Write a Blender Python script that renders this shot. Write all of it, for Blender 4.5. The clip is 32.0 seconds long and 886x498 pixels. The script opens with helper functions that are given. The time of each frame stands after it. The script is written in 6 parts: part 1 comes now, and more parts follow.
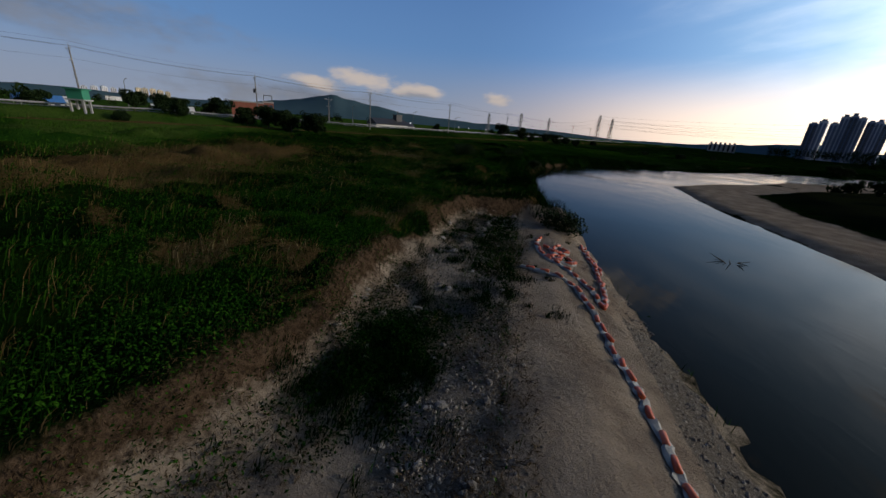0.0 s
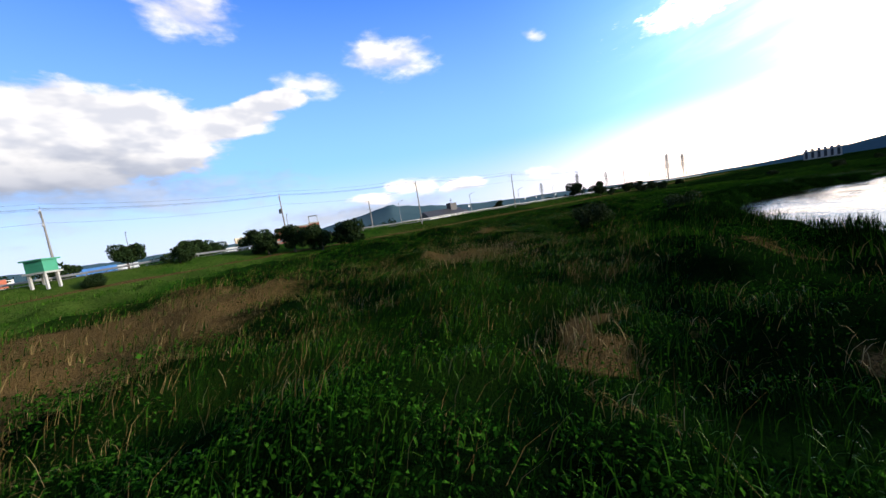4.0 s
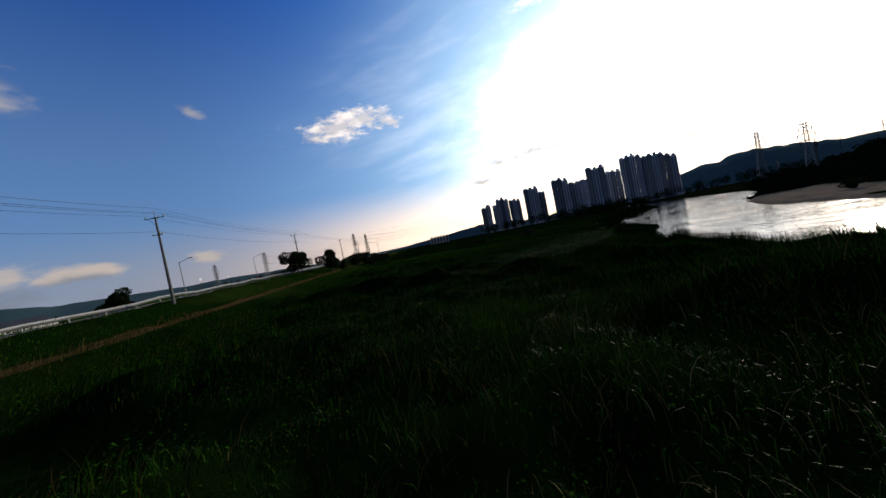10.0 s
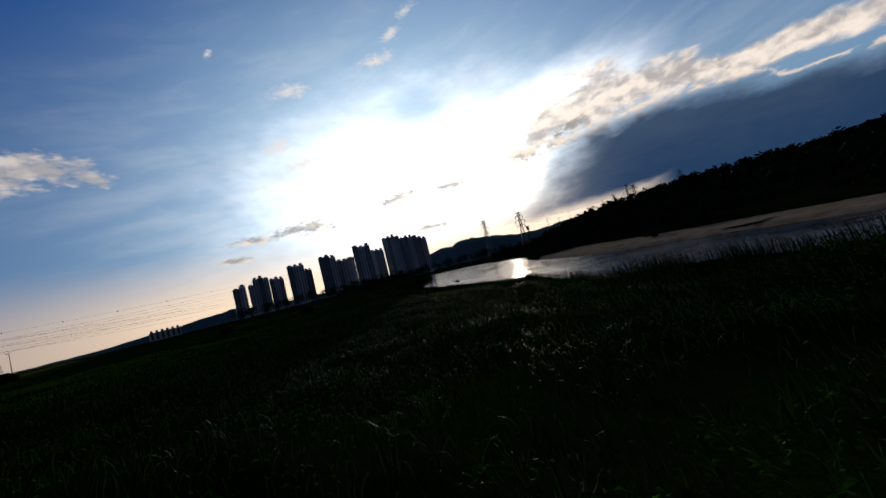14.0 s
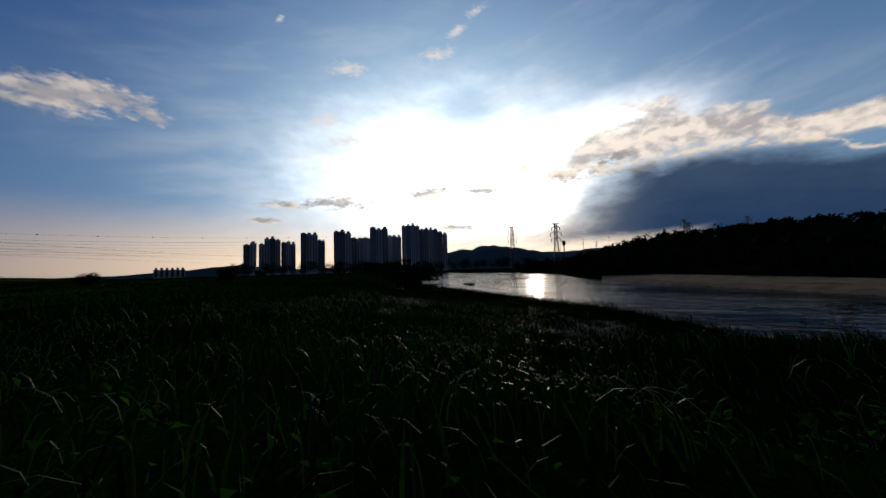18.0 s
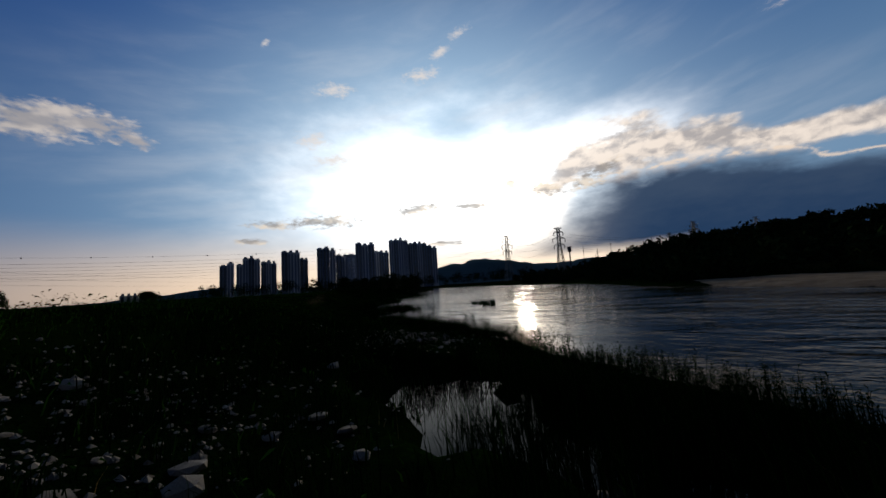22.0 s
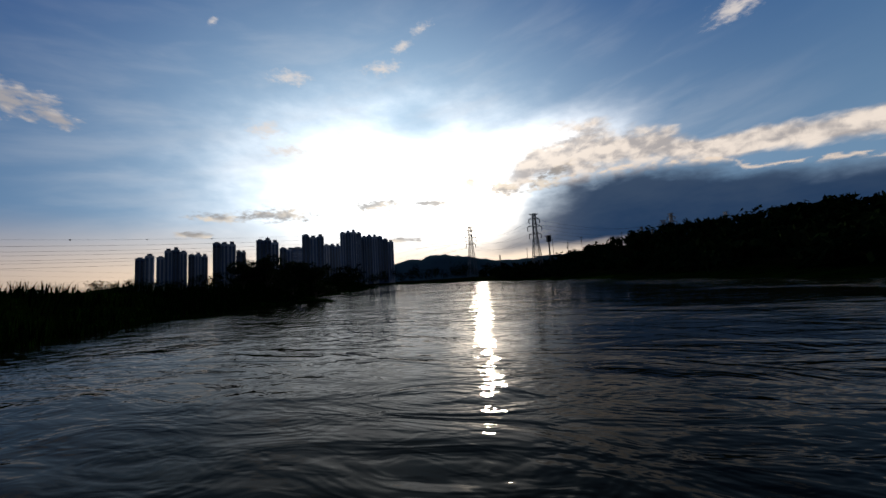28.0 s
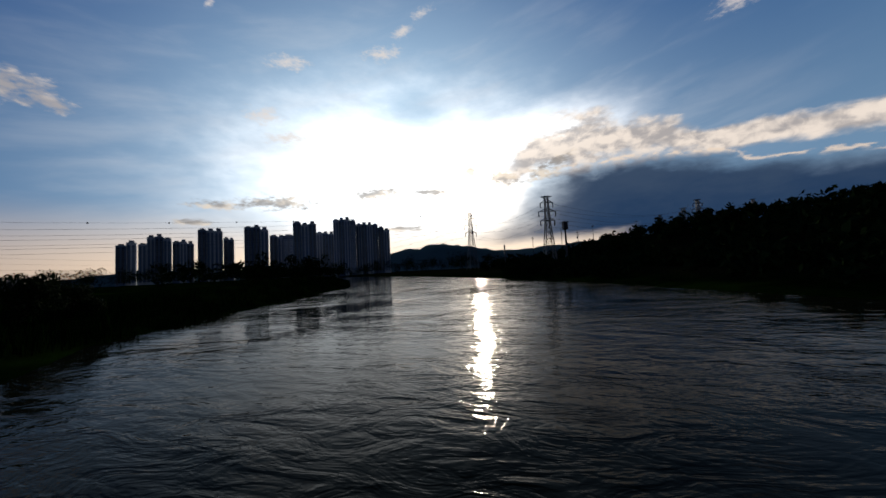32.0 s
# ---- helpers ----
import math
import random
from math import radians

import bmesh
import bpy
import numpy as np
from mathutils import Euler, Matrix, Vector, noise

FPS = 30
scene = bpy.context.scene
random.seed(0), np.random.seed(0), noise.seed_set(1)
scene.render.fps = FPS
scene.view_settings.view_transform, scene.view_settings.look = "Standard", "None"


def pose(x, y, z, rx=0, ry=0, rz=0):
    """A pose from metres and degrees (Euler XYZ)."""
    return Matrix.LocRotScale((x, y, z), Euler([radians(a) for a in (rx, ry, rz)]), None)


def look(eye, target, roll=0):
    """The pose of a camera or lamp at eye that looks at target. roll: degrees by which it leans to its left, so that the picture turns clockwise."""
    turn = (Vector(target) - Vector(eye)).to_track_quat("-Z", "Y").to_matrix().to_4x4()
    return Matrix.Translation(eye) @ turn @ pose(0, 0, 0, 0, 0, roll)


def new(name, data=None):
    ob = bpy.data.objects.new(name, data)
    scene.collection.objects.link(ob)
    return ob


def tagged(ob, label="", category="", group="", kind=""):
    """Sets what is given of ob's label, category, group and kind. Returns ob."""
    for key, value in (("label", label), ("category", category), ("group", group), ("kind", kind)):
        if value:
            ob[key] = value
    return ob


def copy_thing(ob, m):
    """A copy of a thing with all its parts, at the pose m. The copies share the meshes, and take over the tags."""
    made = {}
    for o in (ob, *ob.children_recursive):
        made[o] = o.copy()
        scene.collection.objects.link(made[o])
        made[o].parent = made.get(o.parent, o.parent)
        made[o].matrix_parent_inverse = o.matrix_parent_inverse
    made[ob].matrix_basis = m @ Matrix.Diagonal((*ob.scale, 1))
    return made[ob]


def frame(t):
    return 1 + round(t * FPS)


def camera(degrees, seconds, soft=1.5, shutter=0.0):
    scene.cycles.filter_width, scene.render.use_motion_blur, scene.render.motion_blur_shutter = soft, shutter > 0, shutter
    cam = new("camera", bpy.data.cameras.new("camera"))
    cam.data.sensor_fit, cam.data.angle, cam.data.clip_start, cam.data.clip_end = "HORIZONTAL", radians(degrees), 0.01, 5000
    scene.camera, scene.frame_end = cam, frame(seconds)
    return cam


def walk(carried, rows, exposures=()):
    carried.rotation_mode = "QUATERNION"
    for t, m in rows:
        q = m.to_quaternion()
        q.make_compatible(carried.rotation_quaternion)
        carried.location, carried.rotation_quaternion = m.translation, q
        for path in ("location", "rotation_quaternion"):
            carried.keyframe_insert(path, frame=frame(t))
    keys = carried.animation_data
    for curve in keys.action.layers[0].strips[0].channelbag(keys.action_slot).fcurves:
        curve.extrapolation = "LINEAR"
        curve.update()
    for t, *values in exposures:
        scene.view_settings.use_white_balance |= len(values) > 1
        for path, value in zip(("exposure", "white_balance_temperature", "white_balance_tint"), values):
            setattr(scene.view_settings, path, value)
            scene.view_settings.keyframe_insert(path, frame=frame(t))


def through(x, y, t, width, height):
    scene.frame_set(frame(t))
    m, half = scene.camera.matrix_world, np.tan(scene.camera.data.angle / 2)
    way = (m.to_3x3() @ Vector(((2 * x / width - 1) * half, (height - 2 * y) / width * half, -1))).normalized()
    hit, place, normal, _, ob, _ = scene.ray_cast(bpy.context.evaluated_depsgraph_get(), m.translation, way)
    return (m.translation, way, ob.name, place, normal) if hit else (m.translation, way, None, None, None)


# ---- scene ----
# the camera and its flight: seconds, x, y, z, yaw, pitch, roll
cam = camera(104.0, 32.0, soft=1.5, shutter=0.0)
FLIGHT = [
    (0.0, 0.06, 0.02, 8.72, 11.09, -19.51, 4.80),
    (0.5, 1.47, 2.11, 8.71, 32.15, -26.90, 4.60),
    (1.0, 1.87, 4.77, 8.76, 46.23, -30.70, 2.90),
    (1.5, 0.75, 8.02, 8.78, 47.86, -30.60, 1.30),
    (2.0, -1.55, 11.68, 8.76, 45.92, -26.30, -1.60),
    (2.5, -4.40, 15.70, 8.67, 42.19, -18.64, -8.65),
    (3.0, -7.39, 20.31, 8.29, 36.85, -10.22, -15.17),
    (3.5, -10.29, 25.37, 7.70, 24.72, -4.52, -12.30),
    (5.5, -17.49, 47.08, 5.26, 20.33, -6.80, -5.81),
    (6.0, -19.41, 51.62, 5.62, 19.72, -7.16, -8.41),
    (6.5, -20.75, 56.20, 5.76, 14.40, -7.33, -10.26),
    (7.0, -22.09, 61.67, 5.75, 2.95, -6.88, -9.88),
    (7.5, -23.43, 67.95, 5.98, -3.44, -5.09, -12.28),
    (8.0, -24.16, 74.41, 6.33, -11.24, -4.03, -11.27),
    (8.5, -24.42, 80.89, 6.61, -14.60, -4.49, -10.47),
    (9.0, -24.47, 87.18, 6.83, -18.61, -3.14, -11.32),
    (9.5, -24.13, 93.30, 6.90, -24.58, -2.93, -10.33),
    (10.0, -23.24, 99.47, 6.97, -29.06, -1.30, -11.47),
    (10.5, -21.67, 105.46, 7.10, -33.33, -0.14, -11.88),
    (11.0, -19.46, 111.07, 6.94, -35.26, -0.52, -11.80),
    (11.5, -16.67, 116.30, 6.45, -43.34, 0.59, -11.79),
    (12.0, -13.26, 121.12, 6.01, -50.32, 2.32, -12.50),
    (12.5, -9.24, 125.59, 5.70, -53.84, 2.11, -12.45),
    (13.0, -4.72, 129.55, 5.56, -60.54, 1.97, -12.43),
    (13.5, -0.21, 132.80, 5.51, -67.37, 3.37, -15.23),
    (14.0, 4.05, 135.61, 5.27, -68.31, 2.99, -14.10),
    (14.5, 8.26, 138.39, 4.81, -66.95, 2.85, -8.70),
    (16.5, 28.76, 144.39, 3.08, -66.39, 2.71, -5.92),
    (17.0, 32.98, 146.21, 2.89, -64.89, 3.17, -1.50),
    (17.5, 37.13, 148.02, 2.85, -64.97, 3.40, -1.37),
    (18.0, 41.41, 149.75, 2.95, -65.08, 3.54, -1.61),
    (18.5, 45.66, 151.40, 3.06, -65.26, 4.99, -2.28),
    (19.0, 49.63, 153.09, 3.08, -65.20, 5.58, -2.93),
    (19.5, 53.43, 154.85, 3.03, -64.92, 5.37, -2.26),
    (20.0, 57.19, 156.69, 2.93, -64.90, 5.36, -2.40),
    (20.5, 60.92, 158.50, 2.75, -64.77, 5.15, -2.04),
    (21.0, 64.62, 160.25, 2.53, -64.88, 4.94, -2.16),
    (21.5, 68.31, 162.03, 2.28, -65.10, 4.87, -2.64),
    (22.0, 72.00, 163.80, 2.05, -66.90, 6.06, -3.56),
    (22.5, 75.86, 165.53, 1.89, -67.40, 6.12, -4.26),
    (23.0, 79.89, 167.28, 1.73, -68.07, 5.87, -4.78),
    (23.5, 83.72, 168.94, 1.50, -69.31, 5.91, -5.09),
    (24.0, 87.48, 170.41, 1.27, -70.06, 5.91, -5.31),
    (24.5, 90.84, 171.74, 1.10, -71.69, 5.84, -4.89),
    (25.0, 93.60, 173.03, 0.99, -72.46, 5.82, -4.79),
    (25.5, 96.58, 174.38, 0.95, -72.49, 5.92, -3.91),
    (27.5, 113.07, 178.46, 1.25, -73.39, 5.42, -3.03),
    (28.0, 117.19, 179.12, 1.51, -73.62, 5.17, -3.37),
    (28.5, 121.19, 179.90, 1.83, -73.50, 5.07, -2.98),
    (29.0, 125.07, 180.87, 2.17, -73.21, 4.99, -2.37),
    (29.5, 128.83, 181.96, 2.50, -73.34, 4.59, -2.50),
    (30.0, 132.53, 183.02, 2.80, -73.44, 4.29, -2.87),
    (30.5, 136.26, 183.92, 3.10, -73.56, 4.17, -3.04),
    (31.0, 140.12, 184.67, 3.38, -73.58, 3.89, -3.33),
    (31.5, 144.15, 185.36, 3.58, -73.67, 3.53, -3.44),
    (32.0, 148.26, 186.03, 3.70, -73.61, 3.40, -2.90),
]
walk(cam, [(t, pose(x, y, z, 90 + p, 0, a) @ pose(0, 0, 0, 0, 0, r)) for t, x, y, z, a, p, r in FLIGHT],
     exposures=[(0.0, -1.35), (0.5, -0.85), (1.0, 0.6), (2.0, 1.25), (3.0, 0.6), (3.5, 0.4), (5.5, 0.05), (7.0, -0.34), (8.0, -0.52), (9.0, -0.92), (11.0, -1.7), (13.0, -2.1), (17.0, -2.3), (32.0, -2.35)])

# ---- sky and sun ----
SUN_AZ, SUN_EL = radians(79.5), radians(13.5)
SUN_DIR = Vector((math.sin(SUN_AZ) * math.cos(SUN_EL), math.cos(SUN_AZ) * math.cos(SUN_EL), math.sin(SUN_EL)))
sun = new("sun", bpy.data.lights.new("sun", "SUN"))
sun.data.energy, sun.data.angle, sun.data.color = 4.2, radians(2.0), (1.0, 0.86, 0.67)
sun.matrix_world = look((0, 0, 60), tuple(Vector((0, 0, 60)) - SUN_DIR))

world = bpy.data.worlds.new("sky")
scene.world = world
world.use_nodes = True
WN, WL = world.node_tree.nodes, world.node_tree.links
WN.clear()


class Net:
    """Short-hand for building node trees."""

    def __init__(self, tree):
        self.n, self.l = tree.nodes, tree.links

    def put(self, socket, value):
        if value is None:
            return
        if isinstance(value, bpy.types.NodeSocket):
            self.l.new(value, socket)
        else:
            socket.default_value = value

    def m(self, op, a, b=None, c=None, clamp=False):
        node = self.n.new("ShaderNodeMath")
        node.operation, node.use_clamp = op, clamp
        for s, v in zip(node.inputs, (a, b, c)):
            self.put(s, v)
        return node.outputs[0]

    def smooth(self, value, lo, hi, a=0.0, b=1.0):
        node = self.n.new("ShaderNodeMapRange")
        node.interpolation_type = "SMOOTHSTEP"
        for s, v in zip(node.inputs, (value, lo, hi, a, b)):
            self.put(s, v)
        return node.outputs[0]

    def mix(self, fac, a, b, mode="MIX"):
        node = self.n.new("ShaderNodeMix")
        node.data_type, node.blend_type = "RGBA", mode
        self.put(node.inputs[0], fac)
        for s, v in ((node.inputs[6], a), (node.inputs[7], b)):
            self.put(s, (*v, 1) if isinstance(v, tuple) and len(v) == 3 else v)
        return node.outputs[2]

    def noise(self, vector, scale, detail=4.0, rough=0.55, dist=0.0):
        node = self.n.new("ShaderNodeTexNoise")
        self.put(node.inputs["Vector"], vector)
        for key, v in (("Scale", scale), ("Detail", detail), ("Roughness", rough), ("Distortion", dist)):
            node.inputs[key].default_value = v
        return node.outputs[0]

    def xyz(self, x, y, z):
        node = self.n.new("ShaderNodeCombineXYZ")
        for s, v in zip(node.inputs, (x, y, z)):
            self.put(s, v)
        return node.outputs[0]


W = Net(world.node_tree)
way = WN.new("ShaderNodeTexCoord").outputs["Generated"]
sep = WN.new("ShaderNodeSeparateXYZ")
WL.new(way, sep.inputs[0])
DEG = 57.29578
az = W.m("MULTIPLY", W.m("ARCTAN2", sep.outputs[0], sep.outputs[1]), DEG)
el = W.m("MULTIPLY", W.m("ARCSINE", sep.outputs[2]), DEG)
sky = WN.new("ShaderNodeTexSky")
sky.sky_type, sky.sun_disc = "NISHITA", False
sky.sun_elevation, sky.sun_rotation = SUN_EL, SUN_AZ
sky.altitude, sky.air_density, sky.dust_density, sky.ozone_density = 50, 1.0, 1.2, 2.2
uv = W.xyz(W.m("MULTIPLY", az, 0.05), W.m("MULTIPLY", el, 0.11), 0.0)
puff = W.noise(uv, 3.0, 6.0, 0.52, 0.1)
veil = W.noise(uv, 1.2, 5.0, 0.5, 0.4)
curl = W.noise(uv, 9.0, 5.0, 0.55, 0.2)
streak = W.noise(W.xyz(W.m("ADD", W.m("MULTIPLY", az, 0.03), W.m("MULTIPLY", el, 0.02)), W.m("SUBTRACT", W.m("MULTIPLY", el, 0.16), W.m("MULTIPLY", az, 0.03)), 4.0), 2.2, 5.0, 0.55, 0.3)


def rgb(c, k=1.0):
    return (c[0] * k, c[1] * k, c[2] * k, 1.0)


def mound(a, e, w, h, lean=0.0):
    """Distance from a point of the sky in half widths."""
    dx = W.m("SUBTRACT", az, a)
    u = W.m("DIVIDE", dx, w)
    v = W.m("DIVIDE", W.m("SUBTRACT", W.m("SUBTRACT", el, e), W.m("MULTIPLY", dx, lean)), h)
    return W.m("SQRT", W.m("ADD", W.m("MULTIPLY", u, u), W.m("MULTIPLY", v, v)))


# clear sky, deepened overhead, paler low down
base = W.mix(1.0, sky.outputs[0], rgb((0.16, 0.19, 0.25)), "MULTIPLY")
east = W.smooth(az, -5.0, 50.0)
deep = W.mix(W.smooth(el, 3.0, 44.0), W.mix(east, rgb((0.32, 0.66, 1.28)), rgb((0.42, 0.76, 1.15))), W.mix(east, rgb((0.010, 0.14, 0.74)), rgb((0.014, 0.18, 0.63))))
base = W.mix(0.88, base, deep)
# near-black overhead, mostly out of view, added to dim the skylight
base = W.mix(W.smooth(el, 39.0, 55.0, 0.0, 0.96), base, rgb((0.018, 0.022, 0.034)))
# glow of the veiled sun
ell = mound(67.0, 14.5, 21.0, 10.5)
lobe = W.m("MINIMUM", ell, mound(87.0, 19.6, 12.5, 3.8, 0.06))
hole = W.smooth(mound(69.8, 25.0, 5.5, 3.0), 1.5, 0.1, 0.0, 0.42)
wob = W.m("ADD", W.m("MULTIPLY", W.m("SUBTRACT", puff, 0.5), 0.62), W.m("MULTIPLY", W.m("SUBTRACT", curl, 0.5), 0.18))
edge = W.m("ADD", W.m("ADD", lobe, wob), hole)
wide = W.m("POWER", W.m("SUBTRACT", 1.0, W.smooth(mound(66.0, 17.0, 21.0, 15.0), 0.0, 3.0)), 1.5)
core = W.m("POWER", W.m("SUBTRACT", 1.0, W.smooth(edge, 0.1, 2.15)), 1.8)
base = W.mix(W.m("MULTIPLY", wide, 0.9), base, rgb((1.34, 2.00, 2.60)))
base = W.mix(1.0, base, W.mix(core, rgb((0, 0, 0)), rgb((4.2, 4.0, 3.6))), "ADD")
halo = W.m("POWER", W.m("SUBTRACT", 1.0, W.smooth(mound(79.5, 11.5, 12.0, 9.0), 0.0, 1.0)), 2.0)
base = W.mix(1.0, base, W.mix(halo, rgb((0, 0, 0)), rgb((16.0, 13.6, 10.5))), "ADD")
# thin streaks of high cloud round the sun
thin = W.m("MULTIPLY", W.smooth(W.m("ADD", W.m("MULTIPLY", streak, 0.6), W.m("MULTIPLY", veil, 0.4)), 0.42, 0.74), W.smooth(ell, 3.2, 1.0, 0.0, 0.42))
base = W.mix(thin, base, rgb((1.70, 1.85, 2.05)))
# warm haze low down
haze = W.m("MULTIPLY", W.smooth(el, 11.0, 0.5), 0.8)
far = W.mix(W.smooth(az, -20.0, 18.0), rgb((0.72, 0.78, 0.94)), rgb((1.45, 1.12, 0.90)))
base = W.mix(haze, base, W.mix(W.smooth(ell, 3.4, 1.3), far, rgb((3.4, 2.55, 1.65))))
# clouds: rounded masses with a lit upper side
uv2 = W.xyz(W.m("MULTIPLY", W.m("ADD", az, 1.2), 0.05), W.m("MULTIPLY", W.m("ADD", el, 1.3), 0.11), 0.0)
relief = W.m("ADD", 0.5, W.m("MULTIPLY", W.m("SUBTRACT", W.noise(uv, 3.0, 3.0, 0.5, 0.1), W.noise(uv2, 3.0, 3.0, 0.5, 0.1)), 2.6))
uv3 = W.xyz(W.m("MULTIPLY", az, 0.075), W.m("MULTIPLY", el, 0.11), 2.0)
uv4 = W.xyz(W.m("MULTIPLY", W.m("ADD", az, 0.9), 0.075), W.m("MULTIPLY", W.m("ADD", el, 0.9), 0.11), 2.0)
crisp = W.m("ADD", 0.5, W.m("MULTIPLY", W.m("SUBTRACT", W.noise(uv3, 7.0, 5.0, 0.5, 0.8), W.noise(uv4, 7.0, 5.0, 0.5, 0.8)), 2.0))
lumpy = W.m("ADD", W.m("MULTIPLY", W.m("SUBTRACT", puff, 0.5), 2.2), W.m("MULTIPLY", W.m("SUBTRACT", curl, 0.5), 0.9))


ragged = W.m("ADD", W.m("MULTIPLY", W.m("SUBTRACT", curl, 0.5), 2.4), W.m("MULTIPLY", W.m("SUBTRACT", W.noise(uv, 24.0, 4.0, 0.6, 0.3), 0.5), 1.6))


def cloud(rows, lo=0.05, hi=0.85, gain=1.25, lumps=lumpy):
    """Ragged clouds in soft ellipses (azimuth, elevation, half width, half height, lean)."""
    total = None
    for a, e, w, h, lean in rows:
        r = W.m("MULTIPLY", W.m("SUBTRACT", 1.0, W.m("MINIMUM", mound(a, e, w, h, lean), 3.0)), gain)
        total = r if total is None else W.m("MAXIMUM", total, r)
    return W.smooth(W.m("ADD", total, lumps), lo, hi)


# great cumulus in the west, grey below
heap = cloud([(-67, 15, 19, 6.5, 0.0), (-82, 17, 15, 7, 0.0), (-52, 16.5, 11, 2.6, 0.18), (-95, 14, 16, 9, 0.0), (-44, 19.5, 6, 1.6, 0.15)], 0.0, 0.7, 2.6)
foot = W.smooth(W.m("ADD", el, W.m("MULTIPLY", lumpy, 4.0)), 7.0, 16.0)
base = W.mix(W.m("MULTIPLY", heap, 0.95), base, W.mix(foot, rgb((0.34, 0.36, 0.43)), W.mix(W.smooth(relief, 0.1, 0.9), rgb((0.66, 0.66, 0.70)), rgb((1.0, 0.95, 0.90)))))
grey = cloud([(-64, 8.5, 28, 3.6, 0.0), (-90, 8, 24, 6.5, 0.0), (-34, 2.5, 20, 2.2, 0.0)], -0.1, 1.3)
base = W.mix(W.m("MULTIPLY", grey, 0.75), base, W.mix(W.smooth(relief, 0.1, 0.9), rgb((0.34, 0.37, 0.46)), rgb((0.50, 0.52, 0.60))))
# scattered smaller clouds, thin and soft
small = cloud([
    (-52, 29, 7, 3.4, 0.0), (-25, 24.2, 8, 3.4, -0.1), (-38, 21.6, 5, 1.9, 0.0), (-3.3, 23.3, 1.9, 1.0, -0.3)], -0.05, 1.2)
base = W.mix(W.m("MULTIPLY", small, 0.85), base, W.mix(W.smooth(relief, 0.1, 0.9), rgb((0.74, 0.73, 0.76)), rgb((1.30, 1.18, 1.08))))
drift = cloud([(15.5, 20.0, 8.0, 2.2, 0.08), (20.0, 21.0, 5.5, 2.0, 0.0), (24.5, 20.2, 3.6, 1.2, -0.15)], 0.0, 1.0, 1.15, W.m("ADD", W.m("MULTIPLY", lumpy, 1.1), W.m("MULTIPLY", ragged, 0.5)))
base = W.mix(W.m("MULTIPLY", drift, 0.9), base, W.mix(W.smooth(W.m("ADD", relief, W.m("MULTIPLY", crisp, 0.3)), 0.35, 1.0), rgb((1.15, 1.12, 1.16)), rgb((1.95, 1.80, 1.68))))
low = cloud([(-25, 5.4, 6, 1.7, 0.0), (-17, 4.3, 4.5, 1.4, 0.0), (-5, 4.4, 3.5, 1.2, 0.0), (-31, 4.4, 5, 1.2, 0.0)])
base = W.mix(W.m("MULTIPLY", low, 0.8), base, W.mix(W.smooth(W.m("ADD", el, W.m("MULTIPLY", relief, 2.0)), 3.6, 6.0), rgb((0.66, 0.66, 0.72)), rgb((1.5, 1.25, 1.05))))
bright = cloud([(46.5, 23.2, 3.2, 1.7, 0.0), (49.5, 20.5, 4, 1.2, 0.1), (72.0, 37.8, 2.0, 0.9, 0.3), (68.6, 35.6, 2.6, 1.0, 0.3), (65.0, 32.8, 4.0, 1.2, 0.1), (50, 30.5, 4, 1.2, 0.0), (39.8, 34.9, 0.8, 0.6, 0.5), (117, 29.7, 4, 1.5, 0.1)], 0.0, 1.5, 1.25, ragged)
base = W.mix(W.m("MULTIPLY", bright, 0.75), base, rgb((2.1, 1.95, 1.8)))
# broken, ridged cloud lit from behind along the top of the dark bank
crest = W.m("SUBTRACT", W.m("ADD", 8.4, W.m("MULTIPLY", W.smooth(az, 77.0, 90.0), 6.2)), W.m("MULTIPLY", W.smooth(az, 103.0, 128.0), 4.4))
over = W.m("SUBTRACT", el, crest)
thick = W.m("ADD", 1.5, W.m("MULTIPLY", W.m("MULTIPLY", W.smooth(az, 114.0, 97.0), W.smooth(az, 80.0, 97.0)), 2.2))
band = W.m("SUBTRACT", 1.0, W.m("ABSOLUTE", W.m("DIVIDE", W.m("SUBTRACT", over, W.m("ADD", thick, W.smooth(az, 108.0, 124.0, 0.0, 1.8))), thick)))
band = W.m("MULTIPLY", W.smooth(W.m("ADD", band, lumpy), -0.3, 0.5), W.smooth(az, 80.0, 88.0))
base = W.mix(W.m("MULTIPLY", band, 0.9), base, W.mix(W.smooth(W.m("ADD", W.m("MULTIPLY", crisp, 0.5), W.m("MULTIPLY", relief, 0.5)), 0.16, 0.80), rgb((1.12, 1.05, 1.02)), rgb((2.4, 2.15, 1.88))))
# the dark bank beside the sun, its edge lit
top = W.m("SUBTRACT", W.m("ADD", W.m("MULTIPLY", lumpy, 1.5), 0.1), over)
bank = W.m("MULTIPLY", W.smooth(top, -0.5, 2.6), W.smooth(W.m("ADD", W.m("SUBTRACT", az, W.m("MULTIPLY", el, 0.95)), W.m("MULTIPLY", lumpy, 3.5)), 71.0, 87.0))
bank = W.m("MULTIPLY", bank, W.m("MAXIMUM", W.smooth(W.m("ADD", el, W.m("MULTIPLY", lumpy, 0.7)), 3.0, 5.4), W.smooth(az, 96.0, 104.0)))
shade = W.mix(W.smooth(az, 81.0, 99.0), rgb((0.42, 0.49, 0.62)), W.mix(W.smooth(W.m("ADD", el, W.m("MULTIPLY", lumpy, 4.0)), 4.0, 14.0), rgb((0.046, 0.118, 0.28)), rgb((0.105, 0.185, 0.34))))
base = W.mix(bank, base, shade)
